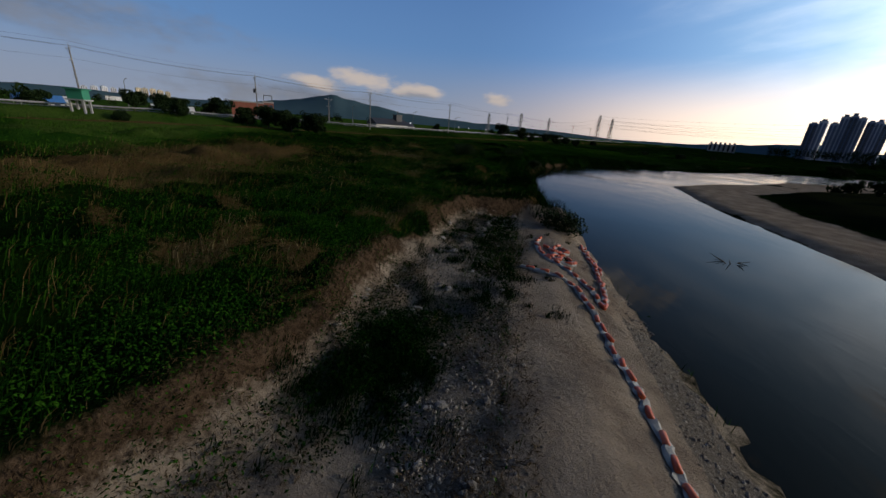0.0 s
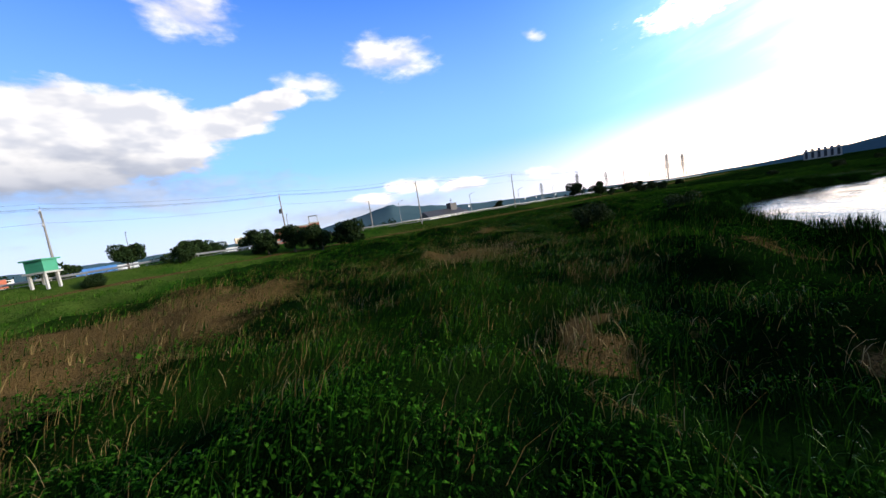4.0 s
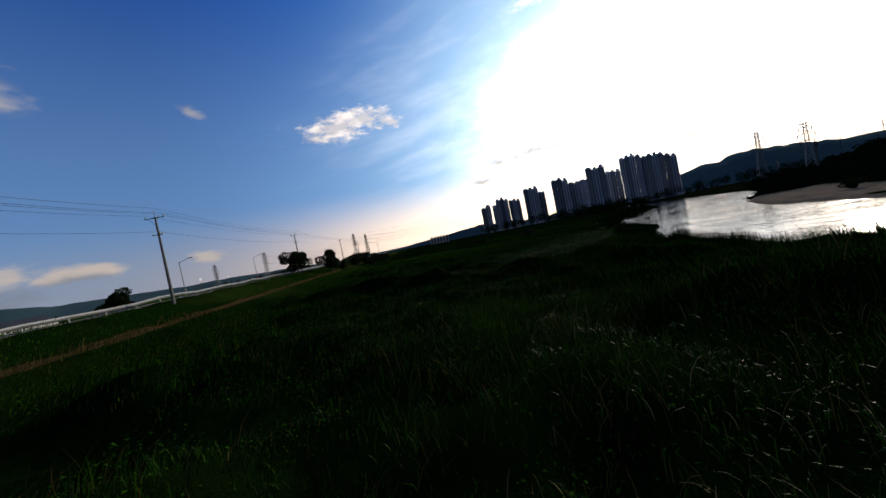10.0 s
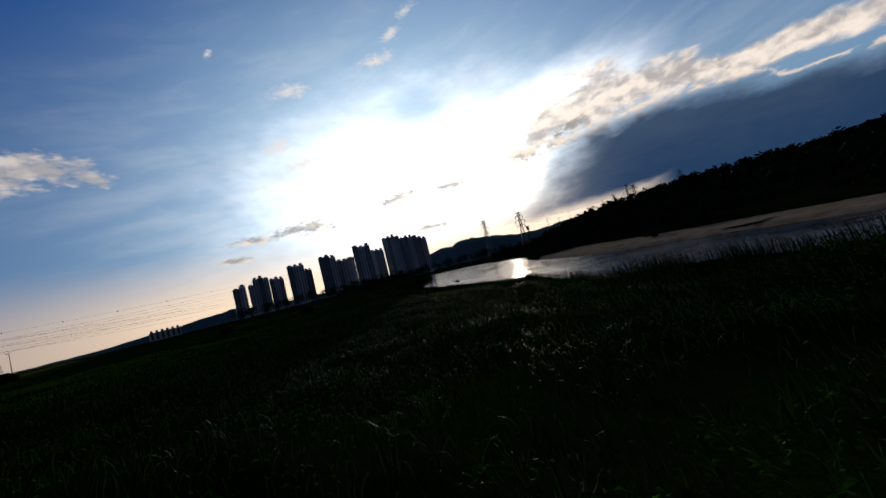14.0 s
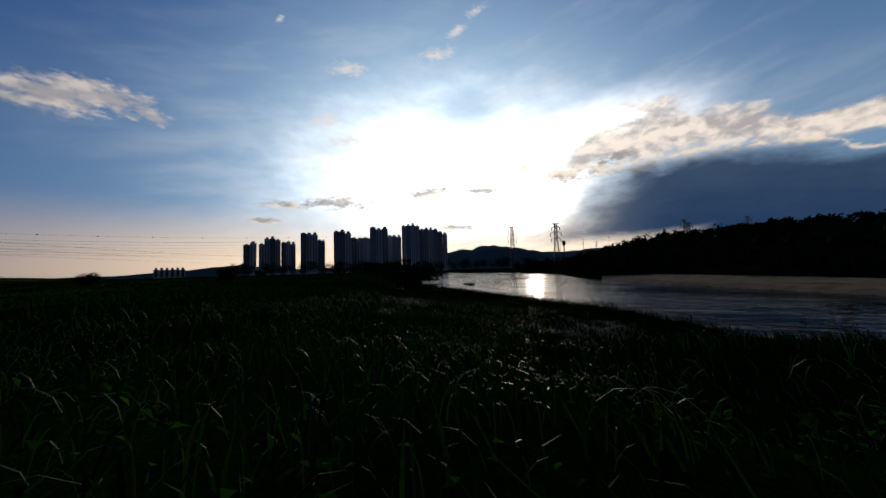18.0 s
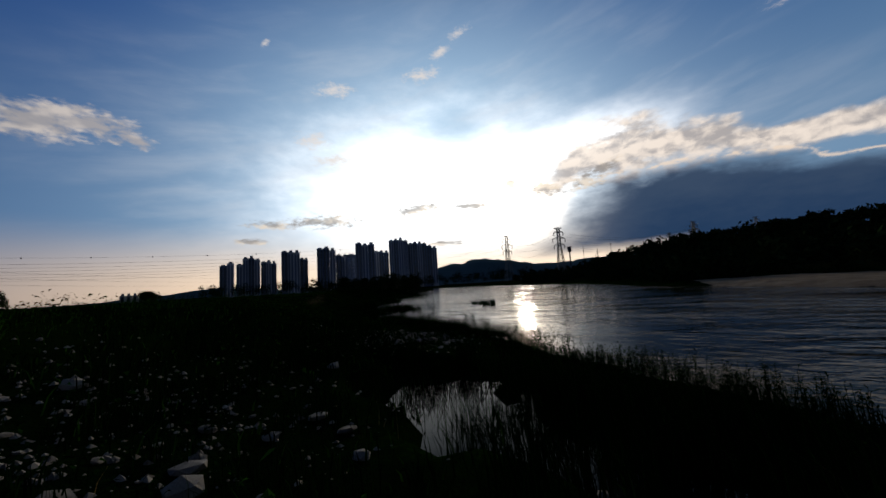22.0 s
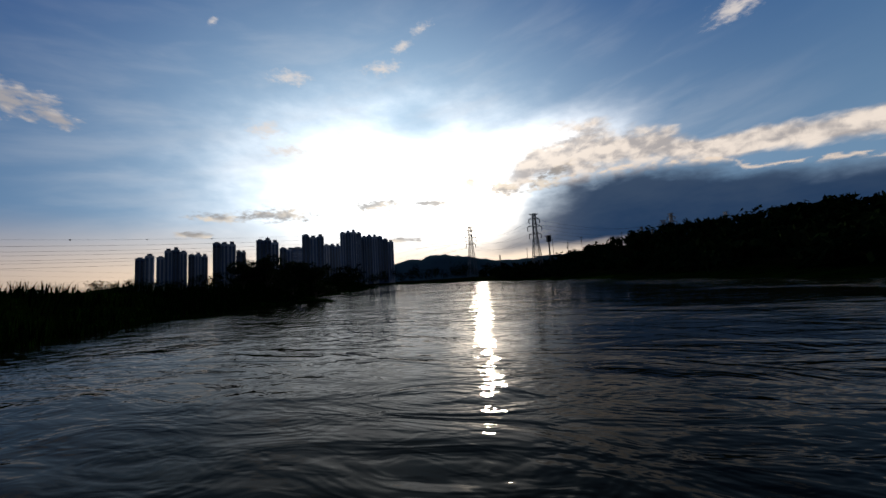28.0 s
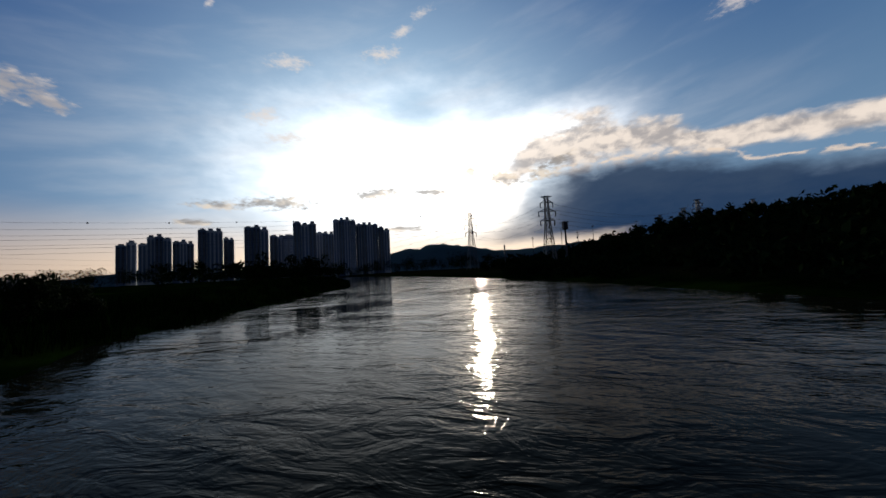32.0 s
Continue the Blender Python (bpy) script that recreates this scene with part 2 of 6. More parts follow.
rim = W.m("MULTIPLY", W.smooth(W.m("ABSOLUTE", W.m("SUBTRACT", top, 0.1)), 0.45, 0.0), W.m("MULTIPLY", W.smooth(az, 88.0, 96.0), W.smooth(curl, 0.42, 0.58)))
base = W.mix(W.m("MULTIPLY", rim, 0.75), base, rgb((2.2, 1.85, 1.5)))
fleck = cloud([(63.3, 12.7, 6.5, 1.3, 0.02), (72, 12.8, 5, 0.6, 0.0), (48.5, 11.2, 7, 1.3, 0.03), (41, 10.5, 5, 0.8, 0.0), (37.4, 8, 2.4, 0.7, 0.0), (84.0, 14.2, 4.6, 1.7, -0.05), (90.4, 14.4, 4.0, 1.3, 0.1), (79, 15.6, 1.6, 1.0, -0.4), (93, 16, 4, 1.0, 0.3), (67, 7, 4, 0.7, 0.0)], 0.0, 1.0, 1.25, ragged)
base = W.mix(W.m("MULTIPLY", fleck, 0.85), base, W.mix(W.smooth(W.m("ADD", relief, W.m("MULTIPLY", crisp, 0.4)), 0.5, 1.0), rgb((0.80, 0.76, 0.72)), rgb((2.1, 1.85, 1.5))))
# brighter and warmer on the sun's side
base = W.mix(1.0, base, W.mix(W.smooth(az, -12.0, 42.0), rgb((1, 1, 1)), rgb((1.98, 1.90, 1.86))), "MULTIPLY")
# unseen dull cover added behind, to the south, to dim the ground
south = W.m("ADD", W.smooth(az, 136.0, 165.0), W.smooth(az, -108.0, -140.0))
base = W.mix(W.m("MULTIPLY", W.m("MINIMUM", south, 1.0), W.smooth(el, 75.0, 40.0)), base, W.mix(puff, rgb((0.05, 0.065, 0.09)), rgb((0.11, 0.13, 0.16))))
# under the skyline the air is dull
base = W.mix(W.smooth(el, 0.0, -4.0), base, rgb((0.05, 0.06, 0.07)))
back = WN.new("ShaderNodeBackground")
WL.new(base, back.inputs[0])
back.inputs[1].default_value = 1.0
WL.new(back.outputs[0], WN.new("ShaderNodeOutputWorld").inputs[0])

# ---- materials ----
def material(name, colours, scale=1.0, rough=0.8, metal=0.0, bump=0.0, spot=0.3, island=0.0, through=0.0, coords="Object", object_random=0.0, spec=0.5):
    """A surface whose colour wanders between the given ones at two scales, with a fine relief."""
    mat = bpy.data.materials.new(name)
    mat.use_nodes = True
    t = Net(mat.node_tree)
    bsdf = mat.node_tree.nodes["Principled BSDF"]
    at = t.n.new("ShaderNodeTexCoord").outputs[coords]
    big, fine = t.noise(at, 0.35 * scale, 4.0), t.noise(at, 6.0 * scale, 5.0, 0.65)
    fac = t.m("ADD", t.m("MULTIPLY", big, 1.0 - spot), t.m("MULTIPLY", fine, spot))
    if island:
        r = t.n.new("ShaderNodeNewGeometry").outputs["Random Per Island"]
        fac = t.m("ADD", t.m("MULTIPLY", fac, 1.0 - island), t.m("MULTIPLY", r, island))
    if object_random:
        r = t.n.new("ShaderNodeObjectInfo").outputs["Random"]
        fac = t.m("ADD", t.m("MULTIPLY", fac, 1.0 - object_random), t.m("MULTIPLY", r, object_random))
    ramp = t.n.new("ShaderNodeValToRGB")
    t.l.new(fac, ramp.inputs[0])
    while len(ramp.color_ramp.elements) < len(colours):
        ramp.color_ramp.elements.new(0.5)
    for i, (e, c) in enumerate(zip(ramp.color_ramp.elements, colours)):
        e.position, e.color = 0.28 + 0.44 * i / max(1, len(colours) - 1), (*c, 1)
    t.l.new(ramp.outputs[0], bsdf.inputs["Base Color"])
    bsdf.inputs["Roughness"].default_value, bsdf.inputs["Metallic"].default_value = rough, metal
    bsdf.inputs["Specular IOR Level"].default_value = spec
    if bump:
        b = t.n.new("ShaderNodeBump")
        b.inputs["Strength"].default_value, b.inputs["Distance"].default_value = bump, 0.05
        t.l.new(fine, b.inputs["Height"])
        t.l.new(b.outputs[0], bsdf.inputs["Normal"])
    if through:
        thin = t.n.new("ShaderNodeBsdfTranslucent")
        t.l.new(ramp.outputs[0], thin.inputs[0])
        both = t.n.new("ShaderNodeMixShader")
        both.inputs[0].default_value = through
        t.l.new(bsdf.outputs[0], both.inputs[1])
        t.l.new(thin.outputs[0], both.inputs[2])
        t.l.new(both.outputs[0], t.n["Material Output"].inputs[0])
    return mat


M_GREEN = material("green_blades", [(0.0035, 0.016, 0.0017), (0.0098, 0.0390, 0.0028), (0.0260, 0.0740, 0.0058)], 0.4, 0.95, island=0.6, through=0.12, spec=0.0)
M_LAWN = material("levee_grass", [(0.009, 0.034, 0.0025), (0.024, 0.074, 0.005), (0.052, 0.118, 0.011)], 0.3, 0.9, island=0.5, through=0.1, spec=0.0)
M_WEED = material("weed_leaves", [(0.0022, 0.0110, 0.0014), (0.0090, 0.0390, 0.0032), (0.0260, 0.0790, 0.0070)], 0.5, 0.9, island=0.65, through=0.12, spec=0.0)
# near-black reeds, also used as the backlit copy of the weeds
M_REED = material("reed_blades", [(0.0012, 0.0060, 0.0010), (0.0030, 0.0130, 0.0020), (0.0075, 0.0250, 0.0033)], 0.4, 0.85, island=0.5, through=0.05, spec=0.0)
M_DRY = material("dry_blades", [(0.0464, 0.0308, 0.0107), (0.0861, 0.0593, 0.0226), (0.1524, 0.1099, 0.0459)], 0.4, 0.65, island=0.6, through=0.08, spec=0.0)
M_STRAW = material("pale_straw", [(0.085, 0.058, 0.022), (0.17, 0.125, 0.055), (0.30, 0.235, 0.115)], 0.4, 0.6, island=0.8, through=0.05, spec=0.05)
M_ARCH = material("glossy_blades", [(0.003, 0.020, 0.0012), (0.010, 0.048, 0.0025), (0.038, 0.090, 0.007)], 0.4, 0.42, island=0.7, through=0.1, spec=0.05)
M_LITTER = material("brown_litter", [(0.0195, 0.013, 0.0062), (0.0434, 0.0284, 0.0135), (0.0868, 0.0589, 0.0289)], 0.4, 0.8, island=0.6, spec=0.03)
M_LEAF = material("leaves", [(0.0048, 0.0126, 0.003), (0.0108, 0.024, 0.0054), (0.0216, 0.0396, 0.009)], 0.5, 0.8, island=0.5, through=0.08, spec=0.1)
M_WOODS = material("far_leaves", [(0.006, 0.013, 0.005), (0.011, 0.022, 0.007), (0.02, 0.0325, 0.01)], 0.05, 0.95, island=0.4, spec=0.0)
M_BARK = material("bark", [(0.035, 0.026, 0.018), (0.09, 0.07, 0.05)], 3.0, 0.9, bump=0.6)
M_STONE = material("stone", [(0.0832, 0.0704, 0.0563), (0.1728, 0.151, 0.1248), (0.2688, 0.2368, 0.1984)], 3.0, 0.85, bump=0.5, object_random=0.45)
M_PEBBLE = material("pebbles", [(0.085, 0.07, 0.054), (0.15, 0.126, 0.1), (0.25, 0.215, 0.172)], 3.0, 0.85, island=0.6)
M_ORANGE = material("orange_plastic", [(0.4712, 0.063, 0.014), (0.5928, 0.0945, 0.0224), (0.532, 0.126, 0.056)], 2.0, 0.45, object_random=0.4, bump=0.05)
M_SHEET = material("white_sheet", [(0.165, 0.1591, 0.14), (0.27, 0.2627, 0.238), (0.375, 0.37, 0.336)], 2.0, 0.7, bump=0.3)
M_CONC = material("concrete", [(0.28, 0.27, 0.25), (0.40, 0.39, 0.37)], 2.0, 0.85, bump=0.3)
M_STEEL = material("galvanised_steel", [(0.12, 0.125, 0.13), (0.20, 0.205, 0.21)], 4.0, 0.5, 0.6)
# concrete darkened for the poles, which stand backlit against the sky
M_POLE = material("backlit_concrete", [(0.13, 0.125, 0.118), (0.20, 0.192, 0.18)], 2.0, 0.9, bump=0.3)
M_DARK = material("dark_metal", [(0.03, 0.03, 0.032), (0.07, 0.07, 0.075)], 3.0, 0.6, 0.3)
M_ASPH = material("asphalt", [(0.045, 0.045, 0.047), (0.085, 0.084, 0.082)], 2.0, 0.9, bump=0.3)
M_RAIL = material("rail_white", [(0.096, 0.099, 0.102), (0.168, 0.171, 0.174)], 2.0, 0.5, 0.3)
M_BRICK = material("red_brick", [(0.20, 0.065, 0.04), (0.32, 0.11, 0.07)], 2.0, 0.9, bump=0.3)
M_TILE = material("orange_roof", [(0.34, 0.09, 0.04), (0.52, 0.15, 0.07)], 2.0, 0.8, bump=0.3)
M_BLUE = material("blue_roof", [(0.04, 0.13, 0.34), (0.07, 0.22, 0.48)], 2.0, 0.6)
M_GREENP = material("green_paint", [(0.02, 0.16, 0.09), (0.04, 0.24, 0.14)], 2.0, 0.6)
M_PLASTER = material("plaster", [(0.50, 0.49, 0.46), (0.70, 0.69, 0.66)], 1.0, 0.9)
M_GLASS = material("window_glass", [(0.03, 0.04, 0.055), (0.06, 0.075, 0.10)], 1.0, 0.12, spec=0.7)
M_TWHITE = material("tower_white", [(0.595, 0.612, 0.646), (0.697, 0.714, 0.748)], 0.1, 0.8)
M_TGREY = material("tower_grey", [(0.21, 0.231, 0.28), (0.28, 0.301, 0.35)], 0.1, 0.8)
# blue of the window bays, made paler to include distant haze
M_TBLUE = material("hazy_tower_blue", [(0.10, 0.15, 0.26), (0.16, 0.22, 0.34)], 0.1, 0.6)
M_CREAM = material("far_cream", [(0.62, 0.50, 0.32), (0.75, 0.62, 0.42)], 0.1, 0.8)
# wooded hills with the blue of distant haze mixed into their colour
M_HILL = material("hazy_far_hill", [(0.045, 0.085, 0.10), (0.07, 0.115, 0.13)], 0.01, 1.0, spec=0.0)
M_SIGN = material("sign_white", [(0.7, 0.7, 0.7), (0.8, 0.8, 0.8)], 1.0, 0.5)

# water: dark, smooth, with ripples of two sizes
M_WATER = bpy.data.materials.new("river_water")
M_WATER.use_nodes = True
t = Net(M_WATER.node_tree)
bsdf = t.n["Principled BSDF"]
at = t.n.new("ShaderNodeTexCoord").outputs["Object"]
turn = t.n.new("ShaderNodeMapping")
turn.inputs["Rotation"].default_value, turn.inputs["Scale"].default_value = (0, 0, radians(25)), (1.0, 0.45, 1.0)
t.l.new(at, turn.inputs[0])
big, mid, fine = t.noise(turn.outputs[0], 0.22, 2.0, 0.5, 1.6), t.noise(turn.outputs[0], 0.95, 3.0, 0.5, 1.8), t.noise(turn.outputs[0], 4.2, 2.0, 0.5, 0.7)
where = t.n.new("ShaderNodeSeparateXYZ")
t.l.new(at, where.inputs[0])
calm = t.m("MULTIPLY", t.smooth(t.noise(at, 0.05, 2.0), 0.38, 0.60, 0.3, 1.0), t.smooth(where.outputs[1], 50.0, 125.0, 0.12, 1.0))
backwater = t.m("SUBTRACT", t.m("SUBTRACT", where.outputs[1], t.m("MULTIPLY", where.outputs[0], 1.1)), 74.6)
inland = t.m("MULTIPLY", t.smooth(backwater, -3.5, 1.0, 0.0, 0.90), t.smooth(where.outputs[0], 68.0, 70.0))
calm = t.m("MULTIPLY", calm, t.m("SUBTRACT", 1.0, inland))
height = t.m("MULTIPLY", t.m("ADD", t.m("ADD", t.m("MULTIPLY", big, 0.26), t.m("MULTIPLY", mid, 0.120)), t.m("MULTIPLY", fine, 0.030)), calm)
b = t.n.new("ShaderNodeBump")
b.inputs["Strength"].default_value, b.inputs["Distance"].default_value = 1.0, 0.55
t.l.new(height, b.inputs["Height"])
t.l.new(b.outputs[0], bsdf.inputs["Normal"])
t.l.new(t.mix(t.noise(at, 0.03), (0.004, 0.005, 0.0035), (0.008, 0.009, 0.005)), bsdf.inputs["Base Color"])
bsdf.inputs["Roughness"].default_value, bsdf.inputs["IOR"].default_value, bsdf.inputs["Specular IOR Level"].default_value = 0.05, 1.33, 0.045

# ground: meadow soil, sand, gravel, bare earth and dry litter, laid by masks
M_GROUND = bpy.data.materials.new("river_bank_ground")
M_GROUND.use_nodes = True
t = Net(M_GROUND.node_tree)
bsdf = t.n["Principled BSDF"]
at = t.n.new("ShaderNodeTexCoord").outputs["Object"]


def mask(name):
    node = t.n.new("ShaderNodeAttribute")
    node.attribute_name = name
    return node.outputs["Fac"]


wide, patch, grain, grit = t.noise(at, 0.06, 4.0), t.noise(at, 0.5, 5.0, 0.6), t.noise(at, 4.0, 5.0, 0.7), t.noise(at, 22.0, 4.0, 0.7)
# near black: shade between dense blades is put into the soil colour
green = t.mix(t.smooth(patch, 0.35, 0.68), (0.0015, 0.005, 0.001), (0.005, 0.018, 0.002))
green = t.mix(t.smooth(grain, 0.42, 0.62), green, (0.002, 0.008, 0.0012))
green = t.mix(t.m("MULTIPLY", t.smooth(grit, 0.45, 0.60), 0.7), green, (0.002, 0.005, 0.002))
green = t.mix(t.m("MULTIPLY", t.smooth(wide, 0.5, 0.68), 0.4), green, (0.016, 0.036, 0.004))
dry = t.mix(t.smooth(grit, 0.35, 0.65), (0.026, 0.018, 0.007), (0.120, 0.076, 0.030))
sand = t.mix(t.smooth(patch, 0.3, 0.7), (0.16, 0.124, 0.092), (0.28, 0.226, 0.168))
sand = t.mix(t.m("MULTIPLY", t.smooth(grit, 0.5, 0.75), 0.5), sand, (0.10, 0.078, 0.055))
vor = t.n.new("ShaderNodeTexVoronoi")
vor.inputs["Scale"].default_value = 7.0
t.l.new(at, vor.inputs["Vector"])
gravel = t.mix(t.smooth(grit, 0.35, 0.7), (0.12, 0.102, 0.082), (0.27, 0.235, 0.19))
gravel = t.mix(t.m("MULTIPLY", t.smooth(vor.outputs["Distance"], 0.05, 0.55), 0.6), gravel, (0.065, 0.056, 0.045))
earth = t.mix(t.smooth(grain, 0.3, 0.7), (0.030, 0.020, 0.012), (0.100, 0.066, 0.040))
field = t.mix(t.smooth(wide, 0.42, 0.58), (0.020, 0.062, 0.007), (0.062, 0.098, 0.017))
field = t.mix(t.smooth(grain, 0.45, 0.65, 0.0, 0.6), field, (0.009, 0.030, 0.004))
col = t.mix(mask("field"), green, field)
# far-bank ground painted near black, standing in for its shaded slope
shaded_floor = t.mix(grain, (0.004, 0.005, 0.003), (0.012, 0.014, 0.006))
col = t.mix(mask("far_shade"), col, shaded_floor)
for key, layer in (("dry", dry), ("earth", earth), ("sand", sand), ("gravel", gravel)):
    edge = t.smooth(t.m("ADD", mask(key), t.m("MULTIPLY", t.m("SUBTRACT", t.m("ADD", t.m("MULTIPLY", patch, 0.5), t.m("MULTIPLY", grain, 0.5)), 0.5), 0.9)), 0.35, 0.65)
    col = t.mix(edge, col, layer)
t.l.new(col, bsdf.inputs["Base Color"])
bsdf.inputs["Roughness"].default_value, bsdf.inputs["Specular IOR Level"].default_value = 1.0, 0.0
b = t.n.new("ShaderNodeBump")
b.inputs["Strength"].default_value, b.inputs["Distance"].default_value = 0.9, 0.16
t.l.new(t.m("ADD", t.m("MULTIPLY", grain, 1.0), t.m("MULTIPLY", grit, 0.4)), b.inputs["Height"])
t.l.new(b.outputs[0], bsdf.inputs["Normal"])


# ---- building helpers ----
def mesh_np(name, verts, faces, mat, smooth=False):
    """A mesh from arrays: vertices (n, 3) and faces (m, 3 or 4)."""
    me = bpy.data.meshes.new(name)
    verts, faces = np.asarray(verts, np.float32), np.asarray(faces, np.int32)
    k = faces.shape[1]
    me.vertices.add(len(verts)), me.loops.add(faces.size), me.polygons.add(len(faces))
    me.vertices.foreach_set("co", verts.ravel())
    me.loops.foreach_set("vertex_index", faces.ravel())
    me.polygons.foreach_set("loop_start", np.arange(0, faces.size, k, dtype=np.int32))
    me.polygons.foreach_set("use_smooth", np.full(len(faces), smooth))
    me.update(calc_edges=True)
    me.materials.append(mat)
    return me


def thing(name, label, category, at=(0, 0, 0), group="", kind="", rz=0.0):
    ob = new(name)
    ob.matrix_world = pose(*at, 0, 0, rz)
    ob.empty_display_size = 0.2
    return tagged(ob, label, category, group, kind)


def part(name, shape, mat, parent, label=""):
    """Links a bmesh or mesh as one mesh object under a thing or a part, in that thing's own space."""
    if isinstance(shape, bmesh.types.BMesh):
        me = bpy.data.meshes.new(name)
        shape.to_mesh(me)
        shape.free()
        me.materials.append(mat)
    else:
        me = shape
    ob = new(name, me)
    ob.parent = parent
    return tagged(ob, label)


def box(bm, x, y, z, sx, sy, sz, rz=0.0):
    """A box with its foot's middle at x, y, z."""
    m = Matrix.Translation((x, y, z + sz / 2)) @ Matrix.Rotation(rz, 4, "Z") @ Matrix.Diagonal((sx, sy, sz, 1))
    bmesh.ops.create_cube(bm, size=1.0, matrix=m)
    return bm


def one_box(*args, bevel=0.0, **kw):
    bm = box(bmesh.new(), *args, **kw)
    if bevel:
        bmesh.ops.bevel(bm, geom=bm.edges[:], offset=bevel, segments=1, affect="EDGES")
    return bm


def rod(bm, a, b, r, r2=None, sides=6):
    """A tapered rod from a to b."""
    a, b = Vector(a), Vector(b)
    d = b - a
    if d.length < 1e-6:
        return bm
    m = Matrix.Translation((a + b) / 2) @ d.to_track_quat("Z", "Y").to_matrix().to_4x4()
    bmesh.ops.create_cone(bm, cap_ends=True, segments=sides, radius1=r, radius2=r if r2 is None else r2, depth=d.length, matrix=m)
    return bm


def one_rod(*args, **kw):
    return rod(bmesh.new(), *args, **kw)


def hash2(ix, iy, seed):
    n = (ix.astype(np.int64) * 374761393 + iy.astype(np.int64) * 668265263 + seed * 974634777) & 0x7FFFFFFF
    n = ((n ^ (n >> 13)) * 1274126177) & 0x7FFFFFFF
    n = n ^ (n >> 16)
    return (n & 0xFFFF) / 65535.0


def vnoise(x, y, size, seed=0, octaves=3):
    """Value noise in 0..1 with the given largest size in metres."""
    total, amp, norm = 0.0, 1.0, 0.0
    for o in range(octaves):
        u, v = x / size, y / size
        i, j = np.floor(u), np.floor(v)
        fx, fy = u - i, v - j
        fx, fy = fx * fx * (3 - 2 * fx), fy * fy * (3 - 2 * fy)
        a, b_, c, d = (hash2(i + p, j + q, seed + o) for p, q in ((0, 0), (1, 0), (0, 1), (1, 1)))
        total = total + amp * ((a * (1 - fx) + b_ * fx) * (1 - fy) + (c * (1 - fx) + d * fx) * fy)
        norm, amp, size = norm + amp, amp * 0.5, size / 2.03
    return total / norm


def sstep(x, lo, hi):
    u = np.clip((x - lo) / (hi - lo), 0, 1)
    return u * u * (3 - 2 * u)


def line_dist(x, y, pts):
    """Distance to a polyline, and the side: positive to its left."""
    best, side = np.full(x.shape, 1e9), np.zeros(x.shape)
    for (ax, ay), (bx, by) in zip(pts, pts[1:]):
        dx, dy = bx - ax, by - ay
        u = np.clip(((x - ax) * dx + (y - ay) * dy) / (dx * dx + dy * dy), 0, 1)
        d = np.hypot(x - ax - u * dx, y - ay - u * dy)
        s = np.sign(dx * (y - ay) - dy * (x - ax))
        side = np.where(d < best, s, side)
        best = np.minimum(best, d)
    return best, side


# ---- the lie of the land ----
NEAR_SHORE = [(14, -400), (10, -40), (9, 8), (8, 14), (7, 20), (7, 27), (6.5, 33), (4, 39), (3, 55), (3, 75), (6, 95), (12, 108), (22, 121), (33, 132), (47, 140), (60, 145), (68, 150),
              (74, 156), (80, 163), (85, 167), (88.5, 170.3), (91.2, 175.0), (94, 179.5), (99, 184.5), (106, 188), (112, 189.5), (118, 191.5), (124, 196.5), (131, 200.5), (139, 202.8), (146, 203), (152, 202.2), (157, 207.5), (163, 213.5), (185, 222), (240, 243), (330, 300), (600, 520)]
FAR_SHORE = [(36, -400), (31, -40), (29, 26), (30, 43), (30, 59), (34, 88), (46, 100), (58, 109), (72, 121), (80, 130), (92, 137), (102, 142), (115, 148), (125, 151), (140, 157),
             (160, 160), (180, 163), (200, 172), (235, 184), (270, 208), (360, 268), (640, 490)]
LEVEE = [(-110, -400), (-104, -60), (-97, 20), (-90, 60), (-76, 92), (-54, 118), (-34, 157), (-11.5, 209), (15, 270), (60, 372), (130, 520), (300, 900)]


def gully(y):
    """The meadow's broken edge beside the gravel gully."""
    return np.interp(y, [-40, -5, 2, 5, 9.5, 12, 16, 20, 26, 30, 33], [-8.5, -7.4, -7, -6.3, -5.7, -6.3, -5.7, -5.3, -5.0, -3.7, 2.0])


